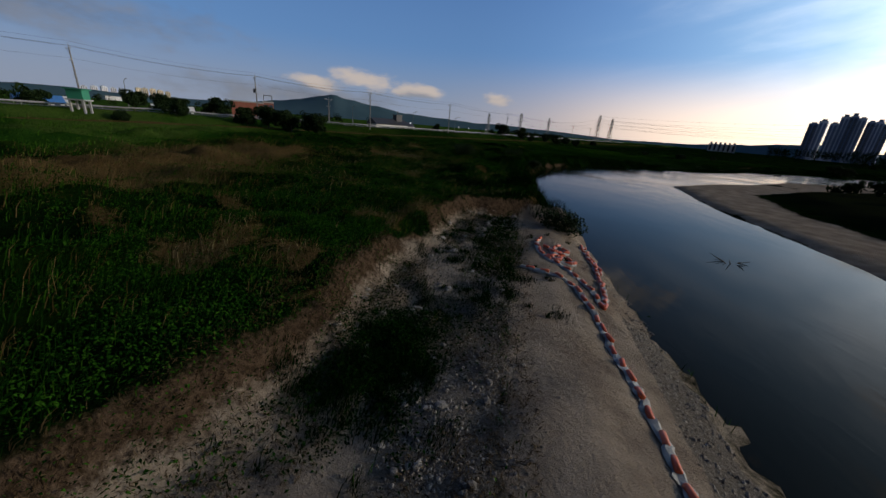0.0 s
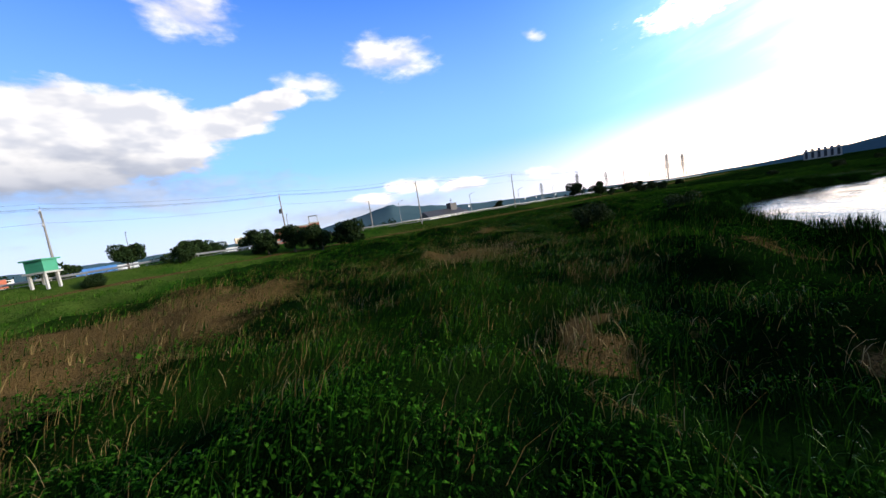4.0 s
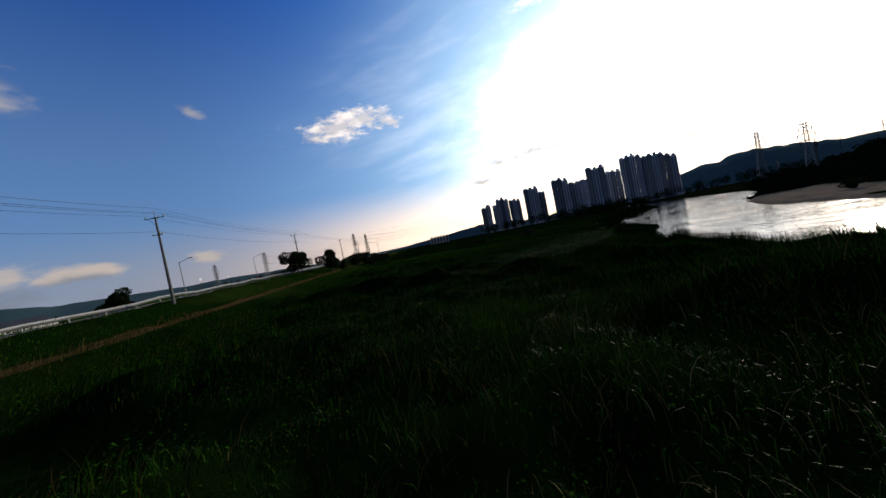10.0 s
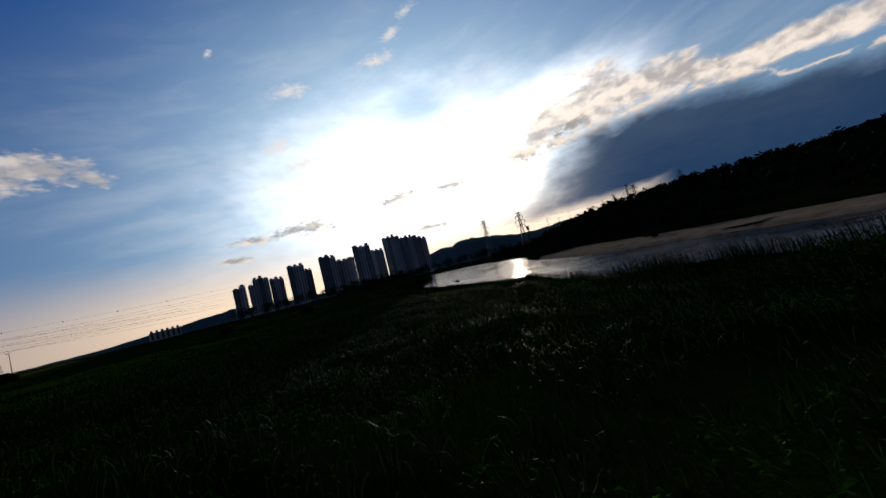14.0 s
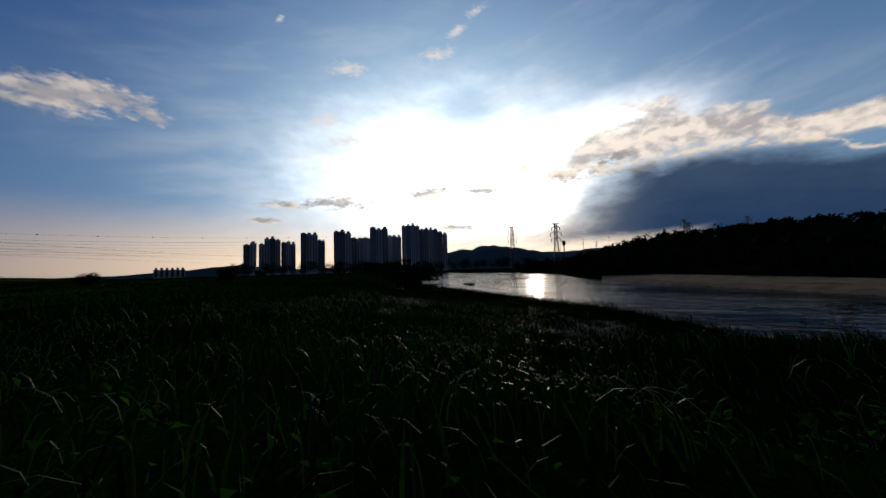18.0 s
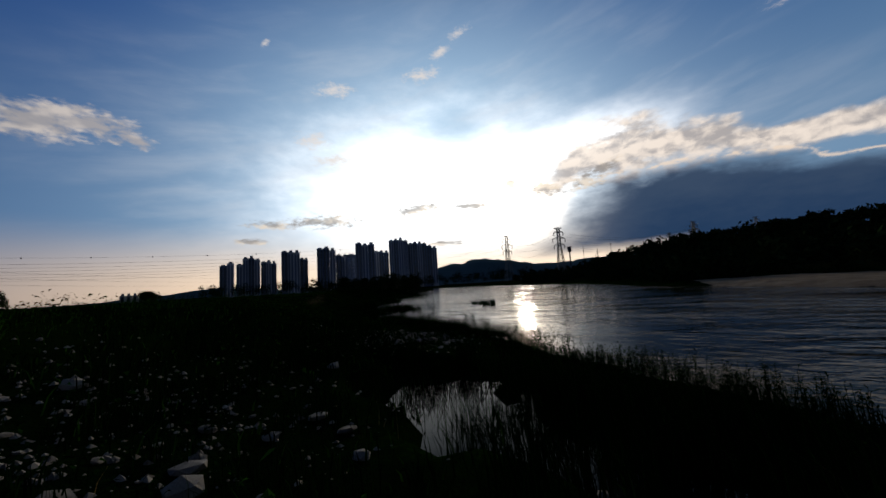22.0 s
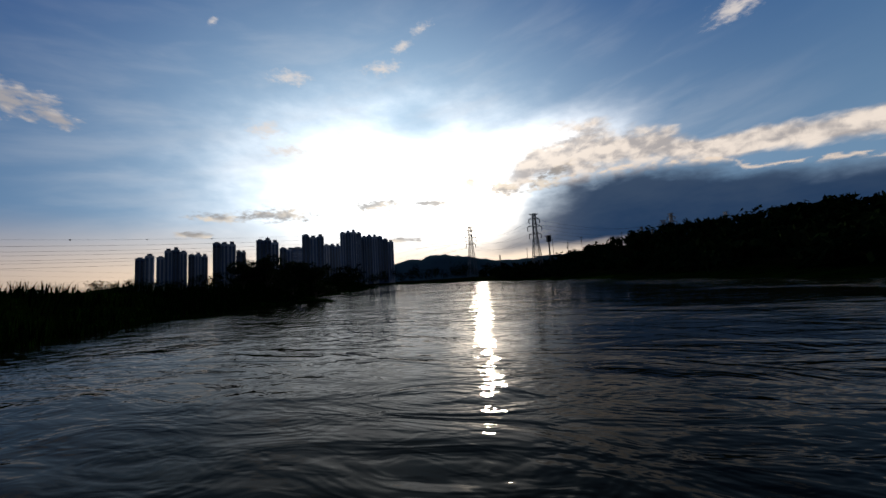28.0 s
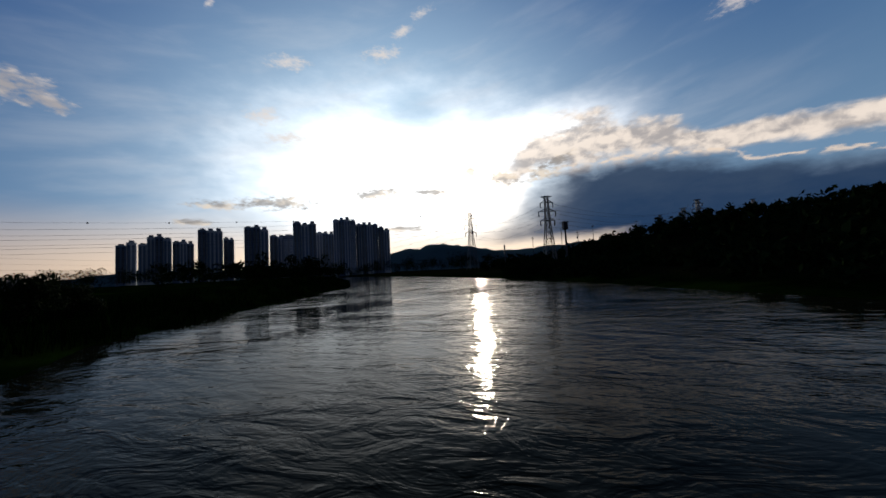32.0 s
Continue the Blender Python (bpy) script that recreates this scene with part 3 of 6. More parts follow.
def land(x, y):
    """Height, and the masks of sand, gravel, earth, dry grass and fields."""
    x, y = np.asarray(x, float), np.asarray(y, float)
    dn, sn = line_dist(x, y, NEAR_SHORE)
    df, sf = line_dist(x, y, FAR_SHORE)
    dl, sl = line_dist(x, y, LEVEE)
    n1, n2, n3 = vnoise(x, y, 14, 1), vnoise(x, y, 3.2, 5), vnoise(x, y, 60, 9)
    n4 = vnoise(x, y, 0.9, 12, 2)
    left = sn > 0
    right = sf < 0
    shape = dn * sn + (n2 - 0.5) * 1.6
    # near bank
    top = np.interp(x, [-60, -10, 15, 40, 60, 75, 110, 170, 400], [3.2, 2.7, 2.3, 1.8, 1.3, 1.9, 1.9, 2.0, 3.0])
    width = np.interp(x + 0.4 * y, [10, 30, 60, 85, 100, 110, 125, 150, 190], [2.2, 2.4, 4, 4.5, 6, 20, 26, 12, 9])
    rise = sstep(shape, -0.3, width)
    z = 0.12 * sstep(shape, 0, 0.8) + top * rise ** 1.3 + (n1 - 0.5) * 1.2 * rise + (n2 - 0.5) * (1.4 - 1.0 * sstep(x, 2, 24)) * rise + (vnoise(x, y, 2.1, 41, 2) - 0.5) * (0.75 - 0.35 * sstep(x, 2, 24)) * rise
    tump = sstep(vnoise(x, y, 7.0, 55, 2), 0.42, 0.78) * sstep(vnoise(x, y, 2.6, 57, 2), 0.2, 0.6)
    z = z + (0.95 - 0.8 * sstep(x, -2, 16)) * tump * rise * (1 - 0.8 * sstep(x, 56, 64))
    # grassy crown of the bank at the bend
    z = np.maximum(z, left * (1.5 + (n2 - 0.5) * 0.5 + (n4 - 0.5) * 0.3) * np.exp(-(((x - 48.3) / 4.4) ** 2 + ((y - 146.0) / 5.2) ** 2) ** 2))
    # hollows of standing water beside the marshy shore
    wet = np.exp(-((line_dist(x, y, [(71.6, 160.0), (74.5, 162.8), (76.6, 165.3), (79.0, 167.4)])[0] + (n4 - 0.5) * 2.3 + (n2 - 0.5) * 1.9) / 1.0) ** 4) + 1.9 * np.exp(-(((x - 87.6) / 3.2) ** 2 + ((y - 177.4 - (x - 87.6) * 0.2) / 1.5) ** 2)) + np.exp(-(((x - 79.5) / 0.9) ** 2 + ((y - 175) / 0.5) ** 2))
    z = z - 0.62 * np.clip(wet, 0, 1.9)
    # gully, sand mound and broken edge at the start
    g = sstep(y, 36, 31) * sstep(x, -26, -9)
    edge = gully(y) + (n2 - 0.5) * 1.6 + (n4 - 0.5) * 0.7
    mound = np.interp(y, [-30, -5, 5, 10, 14, 19], [0.9, 1.0, 0.9, 0.55, 0.2, 0.0]) * sstep(x + (n1 - 0.5) * 1.2, -0.9, 2.2) * sstep(x, 6.6, 2.4)
    flat = np.interp(x, [-6, 3, 5.5, 7.2, 8.5], [1.55, 1.45, 0.95, 0.35, 0.0]) * sstep(shape, -0.6, 1.5)
    zg = flat + 0.5 * mound + (n2 - 0.5) * 0.5 + (n4 - 0.5) * 0.26
    meadow = 2.9 + (n1 - 0.5) * 0.8 + (n2 - 0.5) * 0.5 + (vnoise(x, y, 2.1, 41, 2) - 0.5) * 0.5
    cliff = sstep(edge - x, -0.9, 1.0)
    zg = zg + (meadow - zg) * cliff
    z = z + (zg - z) * g * left
    # levee with its track and road
    s = dl * sl
    lev = np.interp(s, [-26, -15, -9.5, -7.0, -1.8, -0.5, 10.5, 13, 24], [0, 0.55, 1.55, 1.6, 3.25, 3.4, 3.4, 3.0, 0.2])
    west = sl > 0
    z = np.where(west & (s > 10.5), 3.0 + lev, np.where(left, z + np.maximum(0, lev + 2.9 - z) * sstep(s, -26, -8), z))
    z = np.where(s > -26, z - (n2 - 0.5) * 0.5 * sstep(s, -10, -8), z)
    # far bank: sand bar, then rising wooded ground
    fs = df * -sf + (n2 - 0.5) * 2.0
    bar = np.interp(y, [-100, 20, 60, 95, 115, 136, 150], [7, 10, 10, 14, 19, 19, 3])
    zf = 0.5 * sstep(fs, -0.4, 2.5) + 1.6 * sstep(fs, bar, bar + 9) + (n1 - 0.5) * 0.8 * sstep(fs, bar, bar + 8)
    ridge = np.exp(-(((x - 0.32 * (y - 60) - 335) / 120) ** 2)) * sstep(y, 215, 120) * sstep(y, -320, -60)
    zf = zf + 17 * ridge * sstep(df, 25, 150) + 3.0 * n3 * sstep(df, 30, 120)
    z = np.where(right, zf, z)
    # river bed
    bed = (~left) & (~right)
    z = np.where(bed, -0.12 - 1.6 * sstep(np.minimum(dn, df), 0, 7) - 0.05, z)
    z = np.where(bed & (x > 86) & (x < 116), np.maximum(z, -0.26 - 0.5 * sstep(dn, 6.5, 9.0)), z)
    far = sstep(np.hypot(x - 50, y - 100), 500, 1500)
    z = np.where(bed, z, z + far * (n3 - 0.5) * 6)
    # masks
    sandy = np.where(right, sstep(fs, bar + 3, bar - 1) * sstep(n1, 0.1, 0.35) * (y < 150), 0.0)
    sandy = np.maximum(sandy, g * left * (1 - cliff) * np.interp(x + (n2 - 0.5) * 1.4, [-7, -2.6, -1.6, 0.6, 1.6, 6.5, 7.4], [0.75, 0.7, 0.35, 0.4, 1, 1, 0.5]))
    stony = g * left * (1 - cliff) * np.interp(x + (n2 - 0.5) * 1.6 + 0.09 * np.maximum(0, y - 13), [-4.5, -2.6, -1.4, 0.2, 1.4], [0.3, 0.45, 0.95, 0.95, 0]) + 0.8 * g * left * (x > 5.6) * (x < 7.6) * sstep(y, 24, 19)
    stony = stony * (1 - 0.65 * sstep(y, 13, 19) * (y < 40))
    bar2 = 0.9 * np.exp(-(((x - 58.2 - (y - 150.8) * 0.3) / 3.6) ** 2 + ((y - 150.8) / 2.4) ** 2)) + 0.4 * np.exp(-(((x - 82.6) / 2.2) ** 2 + ((y - 169.7) / 1.5) ** 2)) + np.exp(-(((x - 74) / 2.5) ** 2 + ((y - 169) / 2.5) ** 2)) * 0.25
    stony = np.maximum(stony, left * np.clip(bar2 * 1.2, 0, 1))
    bare = g * left * np.exp(-((x - edge - 0.5) / 1.5) ** 2) * sstep(vnoise(x, y, 4, 31, 2), 0.28, 0.48)
    bare = np.maximum(bare, left * np.exp(-((dn - 1.0) / 0.8) ** 2) * (y > 36) * (y < 112) * 0.8)
    bare = np.maximum(bare, left * np.exp(-(((x - 104) / 9) ** 2 + ((y - 194 - (x - 104) * 0.7) / 2.0) ** 2)) * 0.5)
    straw = left * (sstep(n1, 0.60, 0.75) * 0.12 + 0.95 * np.exp(-(((x + 31 - (y - 20) * 0.15) / 8) ** 2 + ((y - 21) / 13) ** 2)) + 0.9 * np.exp(-(((x + 38) / 9) ** 2 + ((y - 42) / 14) ** 2)) + 0.95 * np.exp(-(((x + 25) / 5.0) ** 2 + ((y - 84.5) / 3.2) ** 2)) * sstep(n2 + 0.5 * n4, 0.45, 0.85) + 0.9 * np.exp(-(((x + 22.5) / 6) ** 2 + ((y - 60) / 8) ** 2)) * sstep(n2 + 0.4 * n4, 0.40, 0.80))
    straw = np.maximum(straw, np.exp(-((s + 9.0) / 1.3) ** 2))
    straw = np.maximum(straw, left * 0.85 * sstep(vnoise(0.45 * x - 0.5 * y + 3 * n2 + 2 * n4, 0.7 * x + 0.8 * y + 3 * n4 - 2 * n2, 3.0, 33, 3), 0.60, 0.78) * sstep(x, -30, -16) * sstep(y, 62, 40))
    reach = np.interp(y, [35, 80], [48, 15])
    # lawn colour fades past y 88, darkening the levee where it is backlit
    fields = np.maximum(west & (s > 14), 0.85 * (1 - 0.75 * sstep(y, 88, 125)) * left * sstep(s + 8 * (n1 - 0.5), -reach - 7, -reach + 7))
    # wooded part of the far bank, where the ground takes the painted shade
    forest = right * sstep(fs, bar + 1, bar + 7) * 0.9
    return z, np.clip(sandy, 0, 1), np.clip(stony, 0, 1), np.clip(bare, 0, 1), np.clip(straw, 0, 1) * (1 - g * (1 - cliff)), fields.astype(float), forest * 1.0


def ground_z(x, y):
    return float(land(np.array([x]), np.array([y]))[0][0])


def steps(*spans):
    out = []
    for a, b_, d in spans:
        out.extend(np.arange(a, b_, d))
    return np.array(out + [spans[-1][1]])


gx_ = steps((-4600, -1000, 300), (-1000, -300, 70), (-300, -120, 12), (-120, -40, 1.6), (-40, -10, 0.9), (-10, 9, 0.42), (9, 66, 0.95), (66, 100, 0.5), (100, 110, 0.95), (110, 220, 1.6), (220, 520, 9), (520, 1200, 60), (1200, 4600, 280))
gy_ = steps((-4600, -900, 300), (-900, -160, 60), (-160, -20, 4), (-20, 34, 0.5), (34, 130, 1.1), (130, 156, 0.95), (156, 182, 0.5), (182, 205, 0.95), (205, 300, 2.0), (300, 620, 12), (620, 1300, 60), (1300, 4600, 280))
GX, GY = np.meshgrid(gx_, gy_)
GZ, *LAYERS = land(GX, GY)
nx, ny = len(gx_), len(gy_)
idx = np.arange(nx * ny).reshape(ny, nx)
quads = np.stack([idx[:-1, :-1], idx[:-1, 1:], idx[1:, 1:], idx[1:, :-1]], -1).reshape(-1, 4)
ground_mesh = mesh_np("ground", np.stack([GX, GY, GZ], -1).reshape(-1, 3), quads, M_GROUND, True)
for key, layer in zip(("sand", "gravel", "earth", "dry", "field", "far_shade"), LAYERS):
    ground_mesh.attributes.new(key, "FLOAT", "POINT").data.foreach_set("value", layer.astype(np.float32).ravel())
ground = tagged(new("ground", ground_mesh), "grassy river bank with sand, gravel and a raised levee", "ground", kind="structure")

water = tagged(new("water", mesh_np("water", [(-60, -420, 0), (700, -420, 0), (700, 640, 0), (-60, 640, 0)], [(0, 1, 2, 3)], M_WATER)),
               "dark rippled river reflecting the evening sky", "river", kind="structure")

# ---- road on the levee ----
def along(pts, gap, start=0.0):
    """Points every gap metres along a polyline, with the heading of each."""
    out, left_over = [], start
    for (ax, ay), (bx, by) in zip(pts, pts[1:]):
        length = math.hypot(bx - ax, by - ay)
        while left_over <= length:
            u = left_over / length
            out.append((ax + (bx - ax) * u, ay + (by - ay) * u, math.atan2(by - ay, bx - ax)))
            left_over += gap
        left_over -= length
    return out


def beside(pts, off):
    """The polyline moved off metres to its left."""
    out = []
    for i, (x, y) in enumerate(pts):
        a, b_ = pts[max(0, i - 1)], pts[min(len(pts) - 1, i + 1)]
        h = math.atan2(b_[1] - a[1], b_[0] - a[0])
        out.append((x - math.sin(h) * off, y + math.cos(h) * off))
    return out


def ribbon(name, pts, half, lift, mat, label, category):
    v, f = [], []
    rows = along(pts, 3.0)
    for i, (x, y, h) in enumerate(rows):
        nx_, ny_ = -math.sin(h), math.cos(h)
        zc = max(ground_z(x + nx_ * o, y + ny_ * o) for o in (-half, 0, half)) + lift
        v += [(x + nx_ * half, y + ny_ * half, zc - 0.25), (x + nx_ * half, y + ny_ * half, zc), (x - nx_ * half, y - ny_ * half, zc), (x - nx_ * half, y - ny_ * half, zc - 0.25)]
        if i:
            b0, b1 = 4 * (i - 1), 4 * i
            f += [(b0 + k, b0 + k + 1, b1 + k + 1, b1 + k) for k in range(3)]
    return tagged(new(name, mesh_np(name, v, f, mat)), label, category, kind="structure")


VISIBLE_LEVEE = [(-104, -60), (-97, 20), (-90, 60), (-76, 92), (-54, 118), (-34, 157), (-11.5, 209), (15, 270), (60, 372), (130, 520)]
ribbon("road", beside(VISIBLE_LEVEE, 5.0), 3.4, 0.06, M_ASPH, "grey asphalt road along the top of the levee", "road")
# guard rail on the river side
rail_line = beside(VISIBLE_LEVEE, 1.3)
guard = thing("guard_rail", "pale steel guard rail along the levee road", "guard rail", kind="structure")
posts = along(rail_line, 4.0)
post_mesh = None
for i, (x, y, h) in enumerate(posts[:150]):
    if post_mesh is None:
        ob = part("post", one_box(0, 0, 0, 0.11, 0.11, 0.85), M_STEEL, guard)
        post_mesh = ob.data
    else:
        ob = part("post", post_mesh, M_STEEL, guard)
    ob.matrix_basis = pose(x, y, ground_z(x, y) - 0.05, 0, 0, math.degrees(h))
v, f = [], []
for i, (x, y, h) in enumerate(posts):
    zc, nx_, ny_ = ground_z(x, y), math.sin(h) * 0.08, -math.cos(h) * 0.08
    v += [(x + nx_, y + ny_, zc + 0.45), (x + nx_ * 1.6, y + ny_ * 1.6, zc + 0.62), (x + nx_, y + ny_, zc + 0.80), (x + nx_ * 0.6, y + ny_ * 0.6, zc + 0.62)]
    if i:
        a, c = 4 * (i - 1), 4 * i
        f += [(a + k, a + (k + 1) % 4, c + (k + 1) % 4, c + k) for k in range(4)]
part("beam", mesh_np("beam", v, f, M_RAIL), M_RAIL, guard)


# ---- utility poles, wires, lamps, signs ----
def utility_pole(x, y, height, turn, transformer=False):
    top = thing("utility_pole", "grey concrete utility pole with steel crossarms and insulators", "utility pole", (x, y, ground_z(x, y) - 0.15), "poles along the levee road", rz=turn)
    part("shaft", one_rod((0, 0, 0), (0, 0, height), 0.21, 0.11, 10), M_POLE, top)
    part("top_pin", one_rod((0, 0, height - 0.1), (0, 0, height + 0.9), 0.045, 0.03), M_STEEL, top)
    for zc, w in ((height - 0.15, 2.4), (height - 2.3, 1.3)):
        arm = part("crossarm", one_box(0, 0.12, zc, w, 0.09, 0.09), M_STEEL, top)
        for u in (-0.46, -0.2, 0.46):
            part("insulator", one_rod((u * w, 0.12, zc + 0.09), (u * w, 0.12, zc + 0.36), 0.06, 0.035), M_PLASTER, arm)
    part("brace", one_rod((0, 0.12, height - 1.0), (0.9, 0.12, height - 0.1), 0.025), M_STEEL, top)
    if transformer:
        for u in (-0.45, 0.45):
            part("transformer", one_rod((u, 0.35, height - 4.0), (u, 0.35, height - 3.0), 0.27, 0.27, 12), M_DARK, top, "dark grey drum transformer")
    return top


POLES = [(-97.5, 16), (-90.5, 59.7), (-77.0, 94.5), (-51.5, 116.3), (-32.4, 155.1), (-10.5, 208.8), (15.8, 268), (38, 318), (60, 368), (88, 428)]
for i, (x, y) in enumerate(POLES):
    a, b_ = POLES[max(0, i - 1)], POLES[min(len(POLES) - 1, i + 1)]
    utility_pole(x, y, 11.3, math.degrees(math.atan2(b_[1] - a[1], b_[0] - a[0])) + 90, i in (2,))
utility_pole(-64.5, 112.5, 8.0, 50)


def wire(a, b_, sag, r, group="overhead wires"):
    """One hanging wire, a thin three-sided tube."""
    n = 14
    v, f = [], []
    a, b_ = Vector(a), Vector(b_)
    side = (b_ - a).cross(Vector((0, 0, 1))).normalized()
    for i in range(n + 1):
        u = i / n
        p = a.lerp(b_, u) - Vector((0, 0, 4 * sag * u * (1 - u)))
        v += [p + side * r, p - side * r, p + Vector((0, 0, r * 1.6))]
        if i:
            k = 3 * (i - 1)
            f += [(k, k + 1, k + 4, k + 3), (k + 1, k + 2, k + 5, k + 4), (k + 2, k, k + 3, k + 5)]
    return tagged(new("overhead_wire", mesh_np("overhead_wire", [tuple(q) for q in v], f, M_DARK)), "thin dark overhead power line hanging between poles", "power line", group)


for (ax, ay), (bx, by) in zip(POLES, POLES[1:]):
    h = math.atan2(by - ay, bx - ax) + math.pi / 2
    za, zb = ground_z(ax, ay) + 11.3, ground_z(bx, by) + 11.3
    for o, dz in ((-1.1, 0.2), (-0.5, 0.2), (1.1, 0.2), (0, 1.05), (0, -2.0)):
        wire((ax + math.cos(h) * o, ay + math.sin(h) * o, za + dz), (bx + math.cos(h) * o, by + math.sin(h) * o, zb + dz), 0.7, 0.018)

lamp_proto = None
for x, y, h in along(beside(VISIBLE_LEVEE, 9.2), 31.0, 9.0)[3:14]:
    if lamp_proto is None:
        lamp_proto = thing("street_lamp", "slender grey steel street lamp with a bent arm", "street lamp", group="lamps along the levee road")
        part("pole", one_rod((0, 0, 0), (0, 0, 6.6), 0.085, 0.06, 8), M_STEEL, lamp_proto)
        part("arm", one_rod((0, 0, 6.55), (0, -1.9, 7.1), 0.045, 0.04), M_STEEL, lamp_proto)
        part("lamp_head", one_box(0, -2.1, 7.02, 0.26, 0.7, 0.13, bevel=0.03), M_STEEL, lamp_proto)
        part("control_box", one_box(0.13, 0, 1.2, 0.16, 0.22, 0.4), M_STEEL, lamp_proto)
        ob = lamp_proto
        ob.matrix_world = pose(x, y, ground_z(x, y) - 0.05, 0, 0, math.degrees(h))
    else:
        copy_thing(lamp_proto, pose(x, y, ground_z(x, y) - 0.05, 0, 0, math.degrees(h)))

sign_proto = None
for x, y in ((-44.5, 139), (-31.0, 172), (-27.5, 181), (-20.5, 195)):
    m = pose(x, y, ground_z(x, y) - 0.03, 0, 0, 60)
    if sign_proto is None:
        sign_proto = thing("road_sign", "round white road sign on a thin steel post", "road sign", group="signs by the levee road")
        part("post", one_rod((0, 0, 0), (0, 0, 2.5), 0.035), M_STEEL, sign_proto)
        part("plate", one_rod((0, -0.045, 2.4), (0, -0.075, 2.4), 0.32, None, 20), M_SIGN, sign_proto)
        sign_proto.matrix_world = m
    else:
        copy_thing(sign_proto, m)


# ---- lattice pylons ----
def pylon(x, y, z, height, turn, label="grey steel lattice power pylon with three pairs of arms"):
    top = thing("pylon", label, "pylon", (x, y, z), "transmission pylons", rz=turn)
    w0, w1, w2 = height * 0.085, height * 0.030, height * 0.022
    r = 0.15 + height * 0.0018

    def width(u):
        return w0 + (w1 - w0) * u / 0.64 if u < 0.64 else w1 + (w2 - w1) * (u - 0.64) / 0.36

    for sx in (-1, 1):
        for sy in (-1, 1):
            bm = bmesh.new()
            rod(bm, (sx * w0, sy * w0, -1), (sx * w1, sy * w1, height * 0.64), r, r, 4)
            rod(bm, (sx * w1, sy * w1, height * 0.64), (sx * w2, sy * w2, height), r, r, 4)
            part("leg", bm, M_STEEL, top)
    levels = [0.0, 0.15, 0.28, 0.39, 0.49, 0.57, 0.64, 0.71, 0.78, 0.85, 0.92, 0.98]
    for axis in (0, 1):
        for s in (-1, 1):
            bm = bmesh.new()
            for u, u2 in zip(levels, levels[1:]):
                a, c = width(u), width(u2)
                ends = [((k * a, s * a, u * height), (-k * c, s * c, u2 * height)) for k in (-1, 1)]
                ends.append(((-c, s * c, u2 * height), (c, s * c, u2 * height)))
                for p, q in ends:
                    if axis:
                        p, q = (p[1], p[0], p[2]), (q[1], q[0], q[2])
                    rod(bm, p, q, r * 0.55, r * 0.55, 3)
            part("lattice_face", bm, M_STEEL, top)
    # arms bend down at their ends; the topmost carry the earth wires
    for u, out_, drop in ((0.65, 0.100, 0.065), (0.78, 0.120, 0.065), (0.905, 0.090, 0.060), (0.995, 0.080, 0.0)):
        zc, reach, w = height * u, height * out_, width(u)
        for s in (-1, 1):
            bm = bmesh.new()
            for k in (-1, 1):
                rod(bm, (0, k * w, zc), (s * reach, 0, zc - height * 0.006), r * 0.8, r * 0.8, 3)
                rod(bm, (s * w, k * w, zc + height * (0.035 if drop else -0.025)), (s * reach, 0, zc - height * 0.006), r * 0.8, r * 0.8, 3)
            arm = part("arm", bm, M_STEEL, top)
            if drop:
                tip = (s * reach, 0, zc - height * (drop + 0.006))
                part("insulator_string", rod(one_rod((s * reach, 0, zc), tip, r * 1.3, r * 1.3, sides=5), tip, (s * reach * 0.86, 0, tip[2] - 0.2), r * 0.8, r * 0.8, 4), M_DARK, arm, "dark hanging insulator string")
    return top


PYLONS = [(329.6, 183.8, 38.2, 108), (450.3, 248.2, 53.0, 125), (437.8, 78.7, 45.0, 95), (520, 60, 50, 100), (412, 100, 31, 95)]
for x, y, tz, turn in PYLONS:
    zc = max(2.0, ground_z(x, y))
    pylon(x, y, zc, tz - zc, turn)
for x, y, hgt in ((98, 545, 36), (118, 560, 34), (-8, 520, 30), (-60, 600, 30), (40, 700, 34)):
    pylon(x, y, ground_z(x, y), hgt, 40)


def pylon_lines(rows, heights=(0.60, 0.73, 0.86)):
    for (ax, ay, az_, bx, by, bz) in rows:
        for h in heights:
            for o in (-4, 4):
                wire((ax + o * 0.3, ay + o, 3 + (az_ - 3) * h), (bx + o * 0.3, by + o, 3 + (bz - 3) * h), 6, 0.05, "transmission lines")


pylon(900, 1010, 4, 62, 40)
pylon(800, 600, 4, 60, 40)
pylon_lines([(98, 545, 39, 900, 1010, 66), (450.3, 248.2, 53, 800, 600, 64), (450.3, 248.2, 53, 329.6, 183.8, 38.2), (329.6, 183.8, 38.2, 437.8, 78.7, 45), (437.8, 78.7, 45, 520, 60, 50), (98, 545, 39, -8, 520, 33)])
# a floodlight mast and a roadside board beside the pylon on the far bank
mast = thing("floodlight_mast", "dark tapered mast with a box-shaped lamp head on the far bank", "mast", (314, 176.6, 2.0), rz=20)
part("shaft", one_rod((0, 0, 0), (0, 0, 17), 0.62, 0.40, sides=8), M_DARK, mast)
head = part("lamp_head", one_box(0, 0, 17, 2.4, 2.0, 3.2, bevel=0.25), M_DARK, mast, "dark boxy lamp head")
part("louvre", one_box(0, -1.03, 17.6, 1.7, 0.08, 2.0), M_GLASS, head)
part("cap", one_box(0, 0, 20.2, 2.9, 2.4, 0.35), M_DARK, mast)
board = thing("roadside_board", "dark square board on a single post by the far road", "billboard", (357, 209, 2.0), rz=10)
part("post", one_rod((0, 0, 0), (0, 0, 9.5), 0.35, 0.3, sides=8), M_DARK, board)
part("panel", one_box(0.6, 0, 9.2, 5.2, 0.5, 5.2, bevel=0.08), M_DARK, board)
